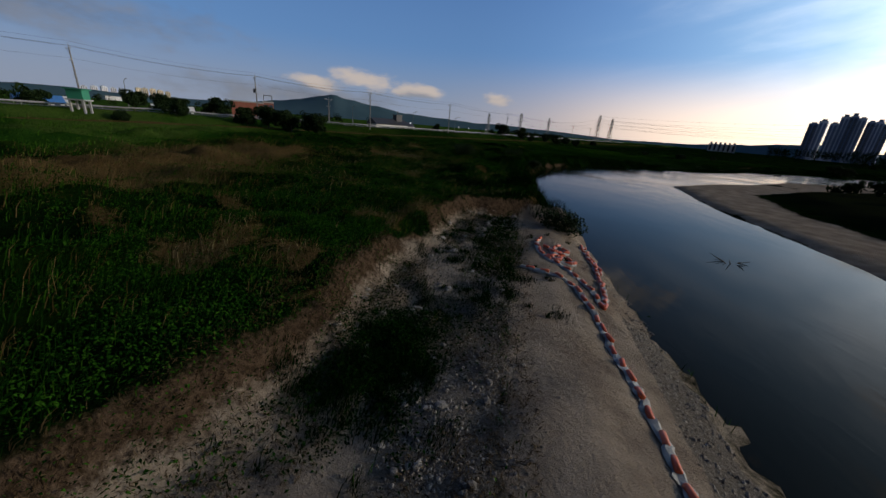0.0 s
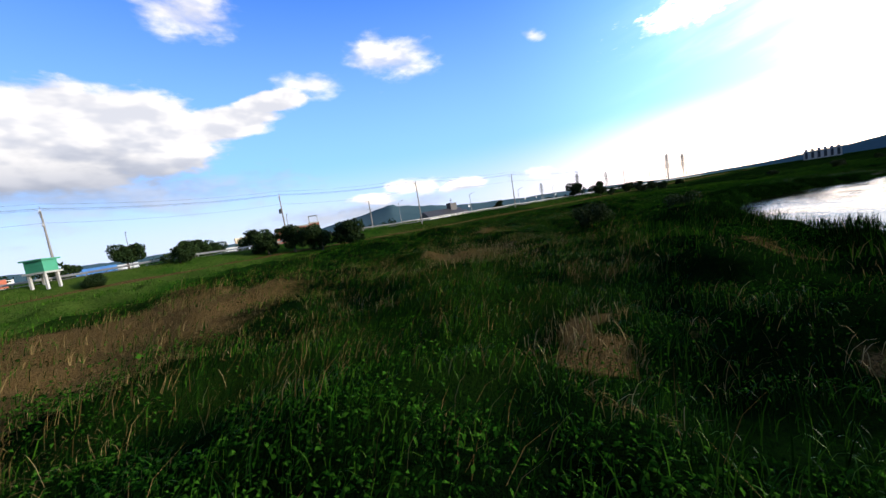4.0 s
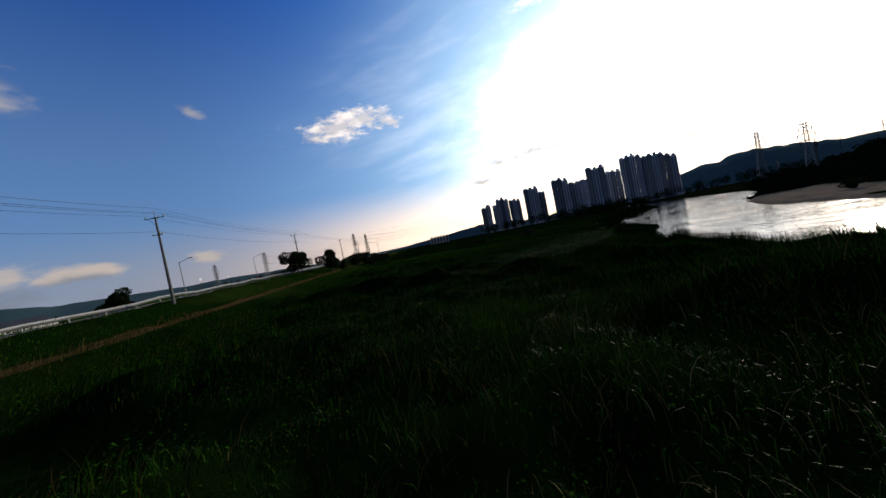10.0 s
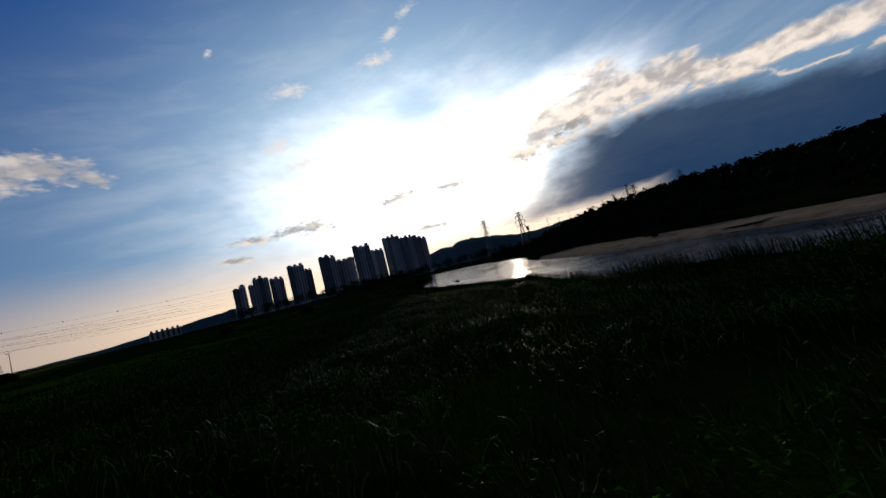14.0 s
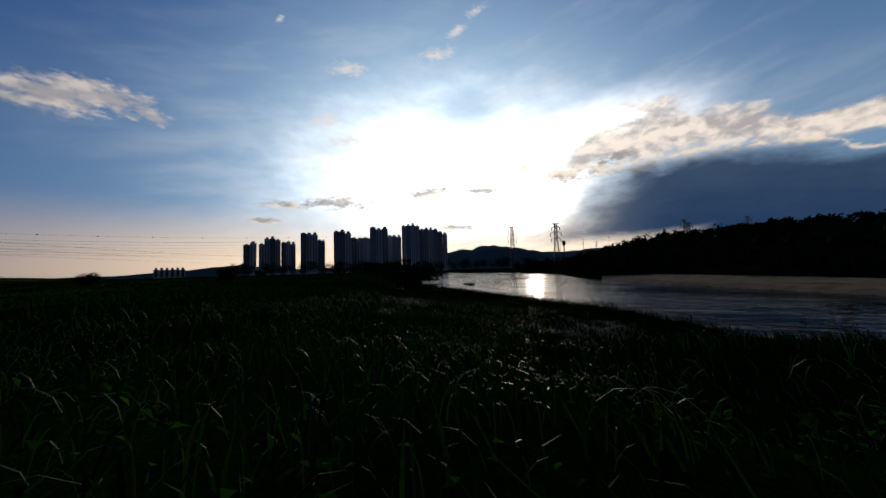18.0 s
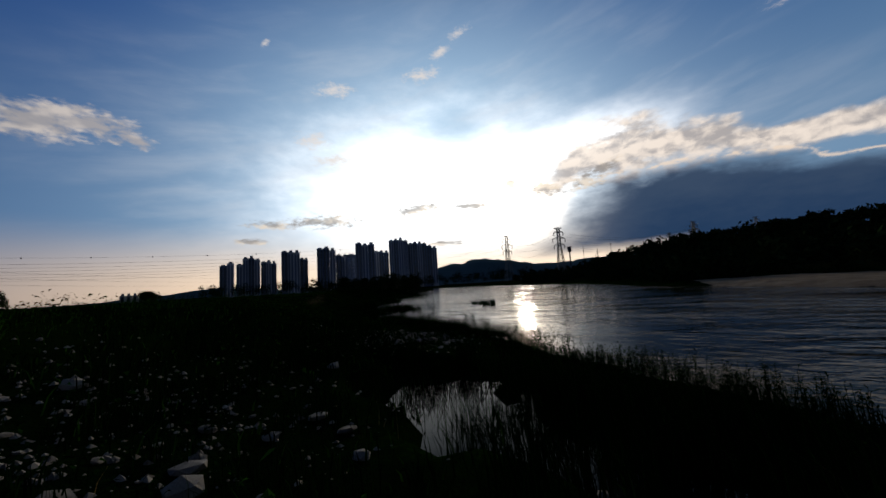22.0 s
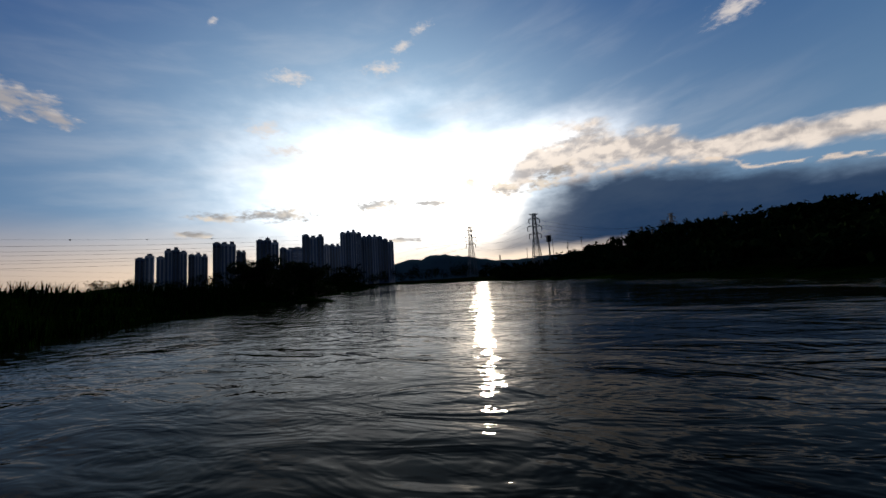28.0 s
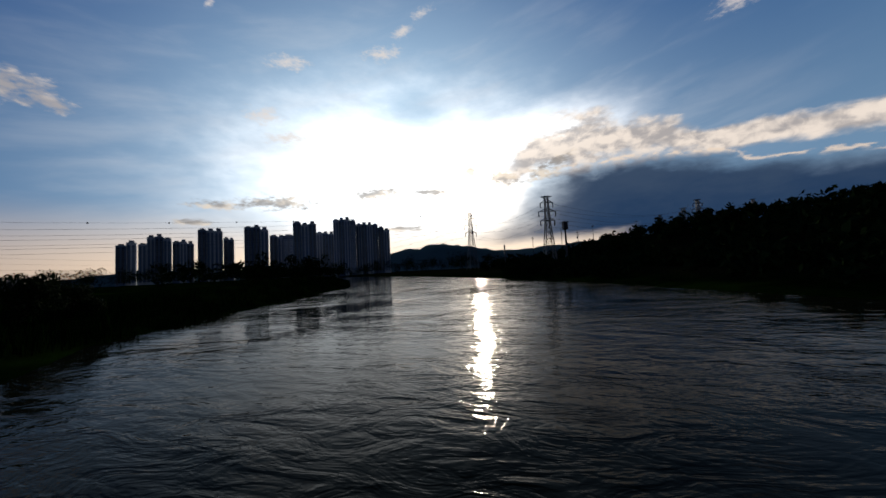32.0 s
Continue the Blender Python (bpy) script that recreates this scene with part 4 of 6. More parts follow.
part("frame", one_box(0.6, 0.3, 9.0, 5.6, 0.12, 5.6), M_STEEL, board)
# pylons and poles along the wooded ridge across the river
pylon(490.7, 87.9, 18, 24, 100)
pylon(515.4, 8.1, 22, 30, 80)
pylon_lines([(437.8, 78.7, 45, 490.7, 87.9, 42), (490.7, 87.9, 42, 515.4, 8.1, 52)], (0.8, 0.95))
for i, (x, y, h) in enumerate(((473.8, 171.0, 34), (482.6, 143.7, 35), (478.0, 157.0, 30), (522.7, 99.5, 40), (530.0, 60.0, 44), (470.0, 196.0, 27))):
    ob = thing("ridge_pole", "tall dark utility pole on the wooded ridge", "utility pole", (x, y, 2), "poles along the ridge", rz=30 * i)
    part("shaft", one_rod((0, 0, 0), (0, 0, h), 0.32, 0.2, 6), M_DARK, ob)
    part("crossarm", one_box(0, 0, h - 1.5, 4.2, 0.3, 0.3), M_DARK, ob)
    if i % 2 == 0:
        part("lower_crossarm", one_box(0, 0, h - 3.6, 3.4, 0.3, 0.3), M_DARK, ob)
        part("transformer", one_box(0.7, 0, h - 6.5, 0.9, 0.8, 1.6), M_DARK, ob)
# high lines from the pylon by the river towards the far meadow, the topmost with marker balls
for o, za, zb in ((-5, 27, 47), (5, 26, 45), (-5, 23, 41), (5, 22, 39), (-5, 19.5, 36), (5, 18.5, 34)):
    wire((98 + o, 545 + o, za + 6), (450.3 + o * 0.5, 248.2 + o, zb + 3), 9, 0.07, "transmission lines")
earth_wire = wire((98, 545, 38), (450.3, 248.2, 53), 9, 0.05, "transmission lines")
for i in range(13):
    u = 0.05 + 0.07 * i
    bm = bmesh.new()
    bmesh.ops.create_icosphere(bm, subdivisions=2, radius=0.45, matrix=Matrix.Translation((98 + 352.3 * u, 545 - 296.8 * u, 38 + 15 * u - 36 * u * (1 - u))))
    part("marker_ball", bm, M_DARK, earth_wire, "dark round aviation marker ball")


# ---- apartment towers across the river ----
def tower(x, y, z, turn, bays, label="tall pale apartment tower with dark blue window bays"):
    """A slab of bays, each (width, depth, height, tint); bays stand side by side and step in height and depth."""
    top = thing("apartment_tower", label, "apartment tower", (x, y, z), "riverside apartment towers", rz=turn)
    total = sum(b_[0] for b_ in bays)
    at = -total / 2
    for i, (w, d, h, tint) in enumerate(bays):
        cx = at + w / 2
        at += w
        off = (i % 2) * 1.6
        wall = part("wall", one_box(cx, off, -2, w - 0.05, d, h + 2), (M_TWHITE, M_TGREY, M_TBLUE)[tint], top)
        # window columns with their slabs standing proud of the wall
        strips = 2 if w > 9 else 1
        for k in range(strips):
            sx = cx + (k - (strips - 1) / 2) * w * 0.46
            for face in (-1, 1):
                bm = bmesh.new()
                box(bm, sx, off + face * (d / 2 + 0.12), 4, w * (0.28 if strips == 2 else 0.5), 0.4, h - 7)
                col = part("window_column", bm, M_TBLUE if tint != 2 else M_GLASS, wall)
                bm = bmesh.new()
                for fl in range(int((h - 8) / 2.9)):
                    box(bm, sx, off + face * (d / 2 + 0.22), 4.6 + fl * 2.9, w * (0.30 if strips == 2 else 0.53), 0.5, 0.9)
                tagged(part("balcony_front", bm, M_TGREY if tint != 1 else M_TWHITE, wall), kind="stuff")
        part("roof_house", one_box(cx, off, h, w * 0.55, d * 0.6, 3.4 + 1.4 * (i % 3)), M_TGREY, top)
        for s in (-1, 1):
            part("parapet", one_box(cx, off + s * (d / 2 - 0.15), h, w - 0.1, 0.3, 1.1), M_TWHITE, top)
    return top


def from_post(azimuth, dist):
    """A place seen under a compass angle from the middle of the meadow's east end."""
    a = radians(azimuth)
    return 49.6 + math.sin(a) * dist, 153.1 + math.cos(a) * dist


def tower_row(az0, az1, dist, heights, depth=14, tints=(0, 2, 0, 1, 2)):
    n = len(heights)
    x0, y0 = from_post(az0, dist)
    x1, y1 = from_post(az1, dist)
    width = math.hypot(x1 - x0, y1 - y0) / n
    tower((x0 + x1) / 2, (y0 + y1) / 2, 3, math.degrees(math.atan2(y1 - y0, x1 - x0)), [(width, depth, h, tints[(i + int(az0)) % len(tints)]) for i, h in enumerate(heights)])


tower_row(34.7, 36.4, 863, [66, 71], 15)
tower_row(36.7, 39.6, 840, [66, 78, 79, 76], 15, (0, 0, 2, 0))
tower_row(39.7, 41.7, 850, [71, 72, 68], 15)
tower_row(42.4, 44.9, 793, [86, 85, 84], 16, (2, 0, 0))
tower_row(44.9, 46.0, 815, [74, 72], 14, (2, 2))
tower_row(47.3, 50.0, 785, [90, 91, 86], 15, (2, 0, 2))
tower_row(50.0, 51.8, 830, [80, 78], 14, (2, 0))
tower_row(51.6, 53.0, 820, [79], 14, (1,))
tower_row(53.0, 55.9, 783, [99, 95, 96], 16, (0, 2, 2))
tower_row(55.8, 58.1, 830, [85, 84, 82], 15, (2, 0, 2))
tower_row(58.2, 61.2, 753, [98, 99, 99, 97], 16, (0, 1, 0, 2))
tower_row(61.2, 64.2, 770, [92, 93, 91, 91], 16, (2, 0, 2, 0))
tower_row(64.2, 65.8, 785, [87, 82], 15, (2, 0))


def house(name, label, category, x, y, turn, w, d, h, roof, wall_mat, roof_mat, group=""):
    top = thing(name, label, category, (x, y, ground_z(x, y) - 0.2), group, rz=turn)
    part("wall", one_box(0, 0, 0, w, d, h), wall_mat, top)
    bm = bmesh.new()
    e = 0.5
    if roof == "gable":
        rows = [(-w / 2 - e, -d / 2 - e, h), (w / 2 + e, -d / 2 - e, h), (w / 2 + e, d / 2 + e, h), (-w / 2 - e, d / 2 + e, h), (-w / 2 - e, 0, h + d * 0.32), (w / 2 + e, 0, h + d * 0.32)]
        vs = [bm.verts.new(p) for p in rows]
        for q in ((0, 1, 5, 4), (2, 3, 4, 5), (0, 4, 3), (1, 2, 5), (3, 2, 1, 0)):
            bm.faces.new([vs[k] for k in q])
    else:
        box(bm, 0, 0, h, w + 0.3, d + 0.3, 0.5)
    part("roof", bm, roof_mat, top)
    for i in range(max(2, int(w / 3.5))):
        for fl in range(max(1, int(h / 3.0))):
            wx = -w / 2 + (i + 0.5) * w / max(2, int(w / 3.5))
            win = part("window", one_box(wx, -d / 2 - 0.03, fl * 3.0 + 1.0, 1.5, 0.12, 1.2), M_GLASS, top)
    return top


house("brick_house", "red brick house with a flat roof behind the levee", "house", -118, 139, 40, 12, 10, 8.5, "flat", M_BRICK, M_CONC)
lift = house("brick_tower", "red brick stair tower with an open steel frame on top", "tower", -111, 143, 40, 4, 4, 9.0, "flat", M_BRICK, M_CONC)
for sx in (-1.6, 1.6):
    for sy in (-1.6, 1.6):
        part("frame_post", one_rod((sx, sy, 9.4), (sx, sy, 12.0), 0.09, None, 4), M_STEEL, lift)
part("frame_top", one_box(0, 0, 11.9, 3.5, 3.5, 0.2), M_STEEL, lift)
church = house("church", "dark low church hall with a pitched roof", "church", -72, 186, 55, 20, 9, 4.2, "gable", M_PLASTER, M_DARK)
part("bell_tower", one_box(6, 0, 4, 3.6, 3.6, 5.5), M_DARK, church)
part("cross_post", one_box(6, 0, 9.5, 0.18, 0.18, 2.2), M_DARK, church)
part("cross_arm", one_box(6, 0, 10.8, 1.1, 0.18, 0.18), M_DARK, church)
house("tiled_house", "low house with an orange tiled roof", "house", -175, 72, 75, 14, 8, 3.0, "gable", M_PLASTER, M_TILE, "houses behind the levee")
house("tiled_house", "low house with an orange tiled roof", "house", -210, 52, 80, 11, 7, 3.0, "gable", M_PLASTER, M_TILE, "houses behind the levee")
house("tiled_house", "low house with an orange tiled roof", "house", -260, 40, 75, 16, 9, 3.2, "gable", M_PLASTER, M_TILE, "houses behind the levee")
house("blue_shed", "farm shed with a bright blue metal roof", "shed", -165, 96, 68, 11, 7, 2.8, "gable", M_PLASTER, M_BLUE, "sheds behind the levee")
house("blue_shed", "farm shed with a bright blue metal roof", "shed", -280, 12, 80, 18, 10, 3.4, "gable", M_PLASTER, M_BLUE, "sheds behind the levee")
house("white_shed", "long white farm shed", "shed", -200, 118, 60, 15, 7, 2.6, "gable", M_PLASTER, M_PLASTER, "sheds behind the levee")
house("white_shed", "long white farm shed", "shed", -170, 150, 50, 16, 7, 2.6, "gable", M_PLASTER, M_PLASTER, "sheds behind the levee")
house("white_shed", "long white farm shed", "shed", -90, 250, 60, 26, 9, 3.2, "gable", M_PLASTER, M_DARK, "sheds behind the levee")
for i, (x, y, w, h) in enumerate(((-1150, 60, 90, 10), (-1250, 330, 160, 13), (-1400, 620, 80, 12), (-900, -40, 70, 9), (-1100, 820, 90, 10))):
    house("warehouse", "long white industrial hall far across the fields", "warehouse", x, y, 80, w, 40, h, "flat", M_PLASTER, M_PLASTER, "far industrial halls")
hut = thing("guard_hut", "small green flood control hut on concrete legs", "hut", (-87.0, 57.0, ground_z(-87, 57) - 0.2), rz=25)
for sx in (-1.1, 1.1):
    for sy in (-0.9, 0.9):
        part("leg", one_box(sx, sy, 0, 0.3, 0.3, 2.4), M_CONC, hut)
part("floor", one_box(0, 0, 2.4, 3.2, 2.6, 0.25), M_CONC, hut)
part("cabin", one_box(0, 0, 2.65, 2.6, 2.1, 1.7), M_GREENP, hut)
part("roof", one_box(0, 0, 4.35, 3.2, 2.7, 0.22), M_GREENP, hut)

# far apartment blocks on the plain
for i, (a, tall) in enumerate([(-56.2, 62), (-55.4, 66), (-54.6, 70), (-53.8, 66), (-53.0, 60), (-51.6, 80), (-51.0, 82), (-50.3, 82), (-49.6, 78), (-48.9, 74)]):
    x, y = math.sin(radians(a)) * 3000, math.cos(radians(a)) * 3000
    blk = thing("apartment_block", "pale apartment block far off on the plain", "apartment block", (x, y, 0), "far apartment blocks", rz=-a + 12 * (i % 3))
    part("wall", one_box(0, 0, 0, 28, 16, tall), M_CREAM if i > 4 else M_TWHITE, blk)
    for k in range(3):
        part("window_column", one_box(-9 + 9 * k, -8.1, 6, 3.5, 0.5, tall - 9), M_GLASS, blk)
    part("roof_house", one_box(0, 0, tall, 12, 9, 5), M_TGREY, blk)
for i in range(6):
    x, y = from_post(25.0 + 0.55 * i, 900)
    blk = thing("apartment_block", "low pale apartment block beyond the meadow", "apartment block", (x, y, 3), "low blocks beyond the meadow", rz=-25)
    part("wall", one_box(0, 0, 0, 8.4, 14, 17), M_PLASTER, blk)
    part("roof_house", one_box(0, 0, 17, 4, 8, 4), M_TGREY, blk)
    part("window_column", one_box(0, -7.1, 2, 4, 0.4, 13), M_GLASS, blk)


# ---- hills on the skyline ----
def hill(name, label, crest, depth, mat=M_HILL, seed=3, rough=0.12):
    """A ridge from crest points (azimuth, distance, height)."""
    n, rows = 90, 7
    a = np.array([c[0] for c in crest], float)
    u = np.linspace(a[0], a[-1], n)
    dist, high = np.interp(u, a, [c[1] for c in crest]), np.interp(u, a, [c[2] for c in crest])
    high = high * (1 + rough * (vnoise(u * 7, u * 0, 9, seed, 4) - 0.5) * 2)
    v = []
    for k in range(rows):
        w = k / (rows - 1) * 2 - 1
        prof = 0.5 + 0.5 * math.cos(math.pi * w)
        d = dist + w * depth
        v.append(np.stack([np.sin(np.radians(u)) * d + 50, np.cos(np.radians(u)) * d + 120, high * prof - 3 + 6 * (vnoise(u * 9, u * 0 + k * 5, 6, seed + 4, 3) - 0.5) * prof], -1))
    ids = np.arange(n * rows).reshape(rows, n)
    f = np.stack([ids[:-1, :-1], ids[:-1, 1:], ids[1:, 1:], ids[1:, :-1]], -1).reshape(-1, 4)
    return tagged(new(name, mesh_np(name, np.concatenate(v), f, mat, True)), label, "hill", kind="structure")


hill("backdrop_hill_west", "wooded mountain far behind the fields, tinted haze blue", [(-62, 3600, 10), (-52, 3600, 50), (-42, 3550, 70), (-36, 3500, 130), (-31, 3450, 190), (-27, 3450, 150), (-20, 3500, 95), (-10, 3600, 70), (4, 3700, 50), (14, 3800, 15)], 700)
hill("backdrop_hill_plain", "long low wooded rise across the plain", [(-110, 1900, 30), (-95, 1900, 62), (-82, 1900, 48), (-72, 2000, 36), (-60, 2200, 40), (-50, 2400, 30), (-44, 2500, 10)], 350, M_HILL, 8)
hill("backdrop_hill_north", "low rise on the northern skyline, tinted haze blue", [(-2, 3000, 8), (8, 2900, 18), (20, 2700, 24), (28, 1900, 38), (34, 1500, 48), (40, 1500, 30), (48, 1500, 25)], 300, M_HILL, 12)
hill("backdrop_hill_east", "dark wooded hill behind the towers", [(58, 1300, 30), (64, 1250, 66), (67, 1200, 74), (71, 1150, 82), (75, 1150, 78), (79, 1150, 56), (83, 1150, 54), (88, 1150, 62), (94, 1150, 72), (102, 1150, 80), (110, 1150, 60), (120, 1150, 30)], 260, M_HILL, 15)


# ---- trees and shrubs ----
def leaves(rng, n, centres, radii, size, flat=0.75):
    """n leaf cards scattered in clumps: vertex and face arrays."""
    pick = rng.integers(0, len(centres), n)
    d = rng.normal(size=(n, 3))
    d /= np.linalg.norm(d, axis=1, keepdims=True)
    p = centres[pick] + d * (radii[pick] * rng.uniform(0.35, 1.0, n) ** 0.5)[:, None] * np.array([1, 1, flat])
    a = rng.normal(size=(n, 3))
    a /= np.linalg.norm(a, axis=1, keepdims=True)
    b_ = np.cross(a, rng.normal(size=(n, 3)))
    b_ /= np.linalg.norm(b_, axis=1, keepdims=True)
    s = (size * rng.uniform(0.6, 1.4, n))[:, None]
    v = np.stack([p - a * s, p + b_ * s * 0.45, p + a * s, p - b_ * s * 0.45], 1)
    return v.reshape(-1, 3), np.arange(4 * n).reshape(-1, 4)


def tree(x, y, height, radius, seed, label="broad leafy tree with a dark rounded crown", name="tree", cards=4200, low=0.10, group="", trunk=True):
    rng = np.random.default_rng(seed)
    top = thing(name, label, "tree" if name == "tree" else "bush", (x, y, ground_z(x, y) - 0.1), group, rz=float(rng.uniform(0, 360)))
    bm = bmesh.new()
    fork = height * (0.35 if trunk else 0.15)
    rod(bm, (0, 0, 0), (0, 0, fork), 0.035 * height, 0.026 * height, 8)
    centres, radii = [], []
    for k in range(13):
        ang, out_ = rng.uniform(0, 6.283), radius * rng.uniform(0.15, 0.78) * (1 if k else 0)
        zc = height * (low + (0.90 - low) * rng.uniform(0.12, 1.0) ** 0.8) * (1 - 0.25 * (out_ / radius) ** 2)
        c = (math.cos(ang) * out_, math.sin(ang) * out_, zc)
        rod(bm, (0, 0, fork * 0.9), c, 0.014 * height, 0.004 * height, 5)
        centres.append(c)
        radii.append(radius * rng.uniform(0.28, 0.50))
    part("trunk", bm, M_BARK, top)
    v, f = leaves(rng, cards, np.array(centres), np.array(radii), (0.055 * radius + 0.07) if name == "tree" else (0.025 * radius + 0.05))
    v[:, 2] = np.maximum(v[:, 2], 0.03)
    part("crown", mesh_np("crown", v, f, M_LEAF), M_LEAF, top)
    return top


TREES = [(-93, 30, 7.5, 4.2), (-89, 24, 6, 3.6), (-97, 4, 7, 4.2), (-95, -4, 6, 4.4), (-94, -14, 6.5, 4.5), (-88, 68, 5, 3.0), (-82, 73, 4, 2.6), (-72, 84, 4.6, 3.4), (-68, 87, 5.4, 3.8),
         (-62.5, 89, 5.6, 3.8), (-56, 91.5, 6.4, 4.3), (-86, 78, 4.0, 2.8), (-104, 108, 9, 4.8), (-112, 96, 8, 4.4), (-40, 165, 3, 2.2), (-12, 203, 6.8, 4.4), (-1.5, 210.7, 7.0, 3.9), (4, 219, 3.4, 2.2),
         (13, 238, 5.2, 3.6), (20, 246, 5.6, 3.8), (27, 256, 5.0, 3.6), (36, 275, 4.2, 3.2), (58, 330, 4.0, 3.0), (-130, 75, 7, 4.5), (-140, 120, 8, 5)]
for i, (x, y, h, r) in enumerate(TREES):
    tree(x, y, h, r, 100 + i, group="trees along the levee")
SHRUBS = [(-1.4, 76.4, 2.2, 2.0), (-11, 71, 1.9, 2.2), (3.0, 82, 1.8, 1.8), (92, 121.5, 2.4, 2.0), (80.5, 209.5, 2.7, 2.5), (85, 216, 2.2, 1.8), (153.4, 206.2, 3.9, 2.2), (152.6, 208.9, 4.3, 2.5), (151.8, 212.0, 4.5, 2.5), (151.2, 215.0, 3.9, 2.3), (163.6, 221.0, 3.4, 2.2), (166.2, 222.4, 2.7, 2.0), (-82, 60.5, 2.2, 2.0),
          (110, 240, 2.4, 2.2), (70, 230, 2.2, 2.4)]
for i, (x, y, h, r) in enumerate(SHRUBS):
    tree(x, y, h, r, 300 + i, "dense dark green bush on the grassy bank", "bush", 6500, 0.04, "bushes on the bank", False)
# leafy clump where the sand meets the river
tree(4.4, 29.2, 1.5, 2.3, 411, "low bright green willow scrub beside the water", "bush", 2600, 0.05, "bushes on the bank", False)


def woods(name, label, spots, seed, size=0.55, cards=90):
    """Many crowns far off, in one mesh."""
    rng = np.random.default_rng(seed)
    centres, radii, low = [], [], []
    for x, y, h, r in spots:
        z = ground_z(x, y)
        for k in range(5):
            a, o = rng.uniform(0, 6.283), rng.uniform(0, 0.6) * r
            centres.append((x + math.cos(a) * o, y + math.sin(a) * o, z + h * rng.uniform(0.25, 0.85)))
            radii.append(r * rng.uniform(0.35, 0.62))
    v, f = leaves(rng, cards * len(spots), np.array(centres), np.array(radii), size, 0.85)
    return tagged(new(name, mesh_np(name, v, f, M_WOODS)), label, "woods", kind="stuff")


rng = np.random.default_rng(7)
spots = []
while len(spots) < 1500:
    x, y = rng.uniform(110, 450), rng.uniform(-160, 225)
    d, s_ = line_dist(np.array([x]), np.array([y]), FAR_SHORE)
    if s_[0] < 0 and d[0] > 27 and (d[0] > 60 or rng.random() < 0.5) and ground_z(x, y) > 1.2:
        spots.append((x, y, rng.uniform(5, 9) * (1.0 if d[0] > 60 else 0.7), rng.uniform(3, 5)))
woods("far_woods_hill", "dark wooded hillside across the river", spots, 11, 1.4, 40)
spots = []
while len(spots) < 420:
    u = rng.random()
    x, y = 190 + 420 * u + rng.normal() * 14, 236 + 330 * u + rng.normal() * 26
    if x > 225 and ground_z(x, y) > 0.3 and line_dist(np.array([x]), np.array([y]), NEAR_SHORE)[0][0] > 5:
        spots.append((x, y, rng.uniform(5, 10), rng.uniform(3, 6)))
    a, d = radians(rng.uniform(33, 80)), rng.uniform(400, 620)
    spots.append((50 + math.sin(a) * d, 150 + math.cos(a) * d, rng.uniform(12, 19), rng.uniform(5, 9)))
woods("far_woods_shore", "dark trees below the apartment towers", spots, 12, 0.65, 120)
spots = [(float(rng.uniform(-420, -125)), float(rng.uniform(-120, 420)), float(rng.uniform(4, 9)), float(rng.uniform(3, 6))) for _ in range(90)]
spots += [(float(rng.uniform(-60, 60)), float(rng.uniform(420, 760)), float(rng.uniform(4, 8)), float(rng.uniform(3, 6))) for _ in range(60)]
woods("far_woods_fields", "scattered dark trees among the fields", spots, 13, 0.7, 80)
spots = []
for _ in range(150):
    y = rng.uniform(-120, 130)
    x = np.interp(y, [-120, 26, 60, 95, 130], [50, 48, 50, 66, 108]) + abs(rng.normal()) * 35
    spots.append((float(x), float(y), float(rng.uniform(1.2, 3.2)), float(rng.uniform(1.2, 2.6))))
for _ in range(520):
    k = rng.uniform(0, 1)
    x = 95 + 175 * k
    y = float(np.interp(x, [95, 115, 140, 180, 235, 270], [138, 147, 156, 162, 183, 206])) - 2.5 - abs(rng.normal()) * 26
    spots.append((float(x), y, float(rng.uniform(1.4, 3.6)), float(rng.uniform(1.4, 3.0))))
spots = [s for s in spots if float(land(np.array([s[0]]), np.array([s[1]]))[1][0]) < 0.35]
woods("scrub_far_bank", "low dark scrub behind the sand bar", spots, 14, 0.58, 62)

# ---- silt booms: orange floats on a white sheet, hauled up on the sand ----
def float_mesh():
    bm = bmesh.new()
    rows = [(-0.25, 0.04), (-0.24, 0.08), (-0.21, 0.10), (0.21, 0.10), (0.24, 0.08), (0.25, 0.04)]
    rings = [[bm.verts.new((x, r * math.cos(k * math.pi / 5), r * math.sin(k * math.pi / 5))) for k in range(10)] for x, r in rows]
    for p, q in zip(rings, rings[1:]):
        for k in range(10):
            bm.faces.new((p[k], p[(k + 1) % 10], q[(k + 1) % 10], q[k]))
    bm.faces.new(rings[0][::-1]), bm.faces.new(rings[-1])
    me = bpy.data.meshes.new("float")
    bm.to_mesh(me)
    bm.free()
    for p in me.polygons:
        p.use_smooth = True
    me.materials.append(M_ORANGE)
    return me


FLOAT = float_mesh()


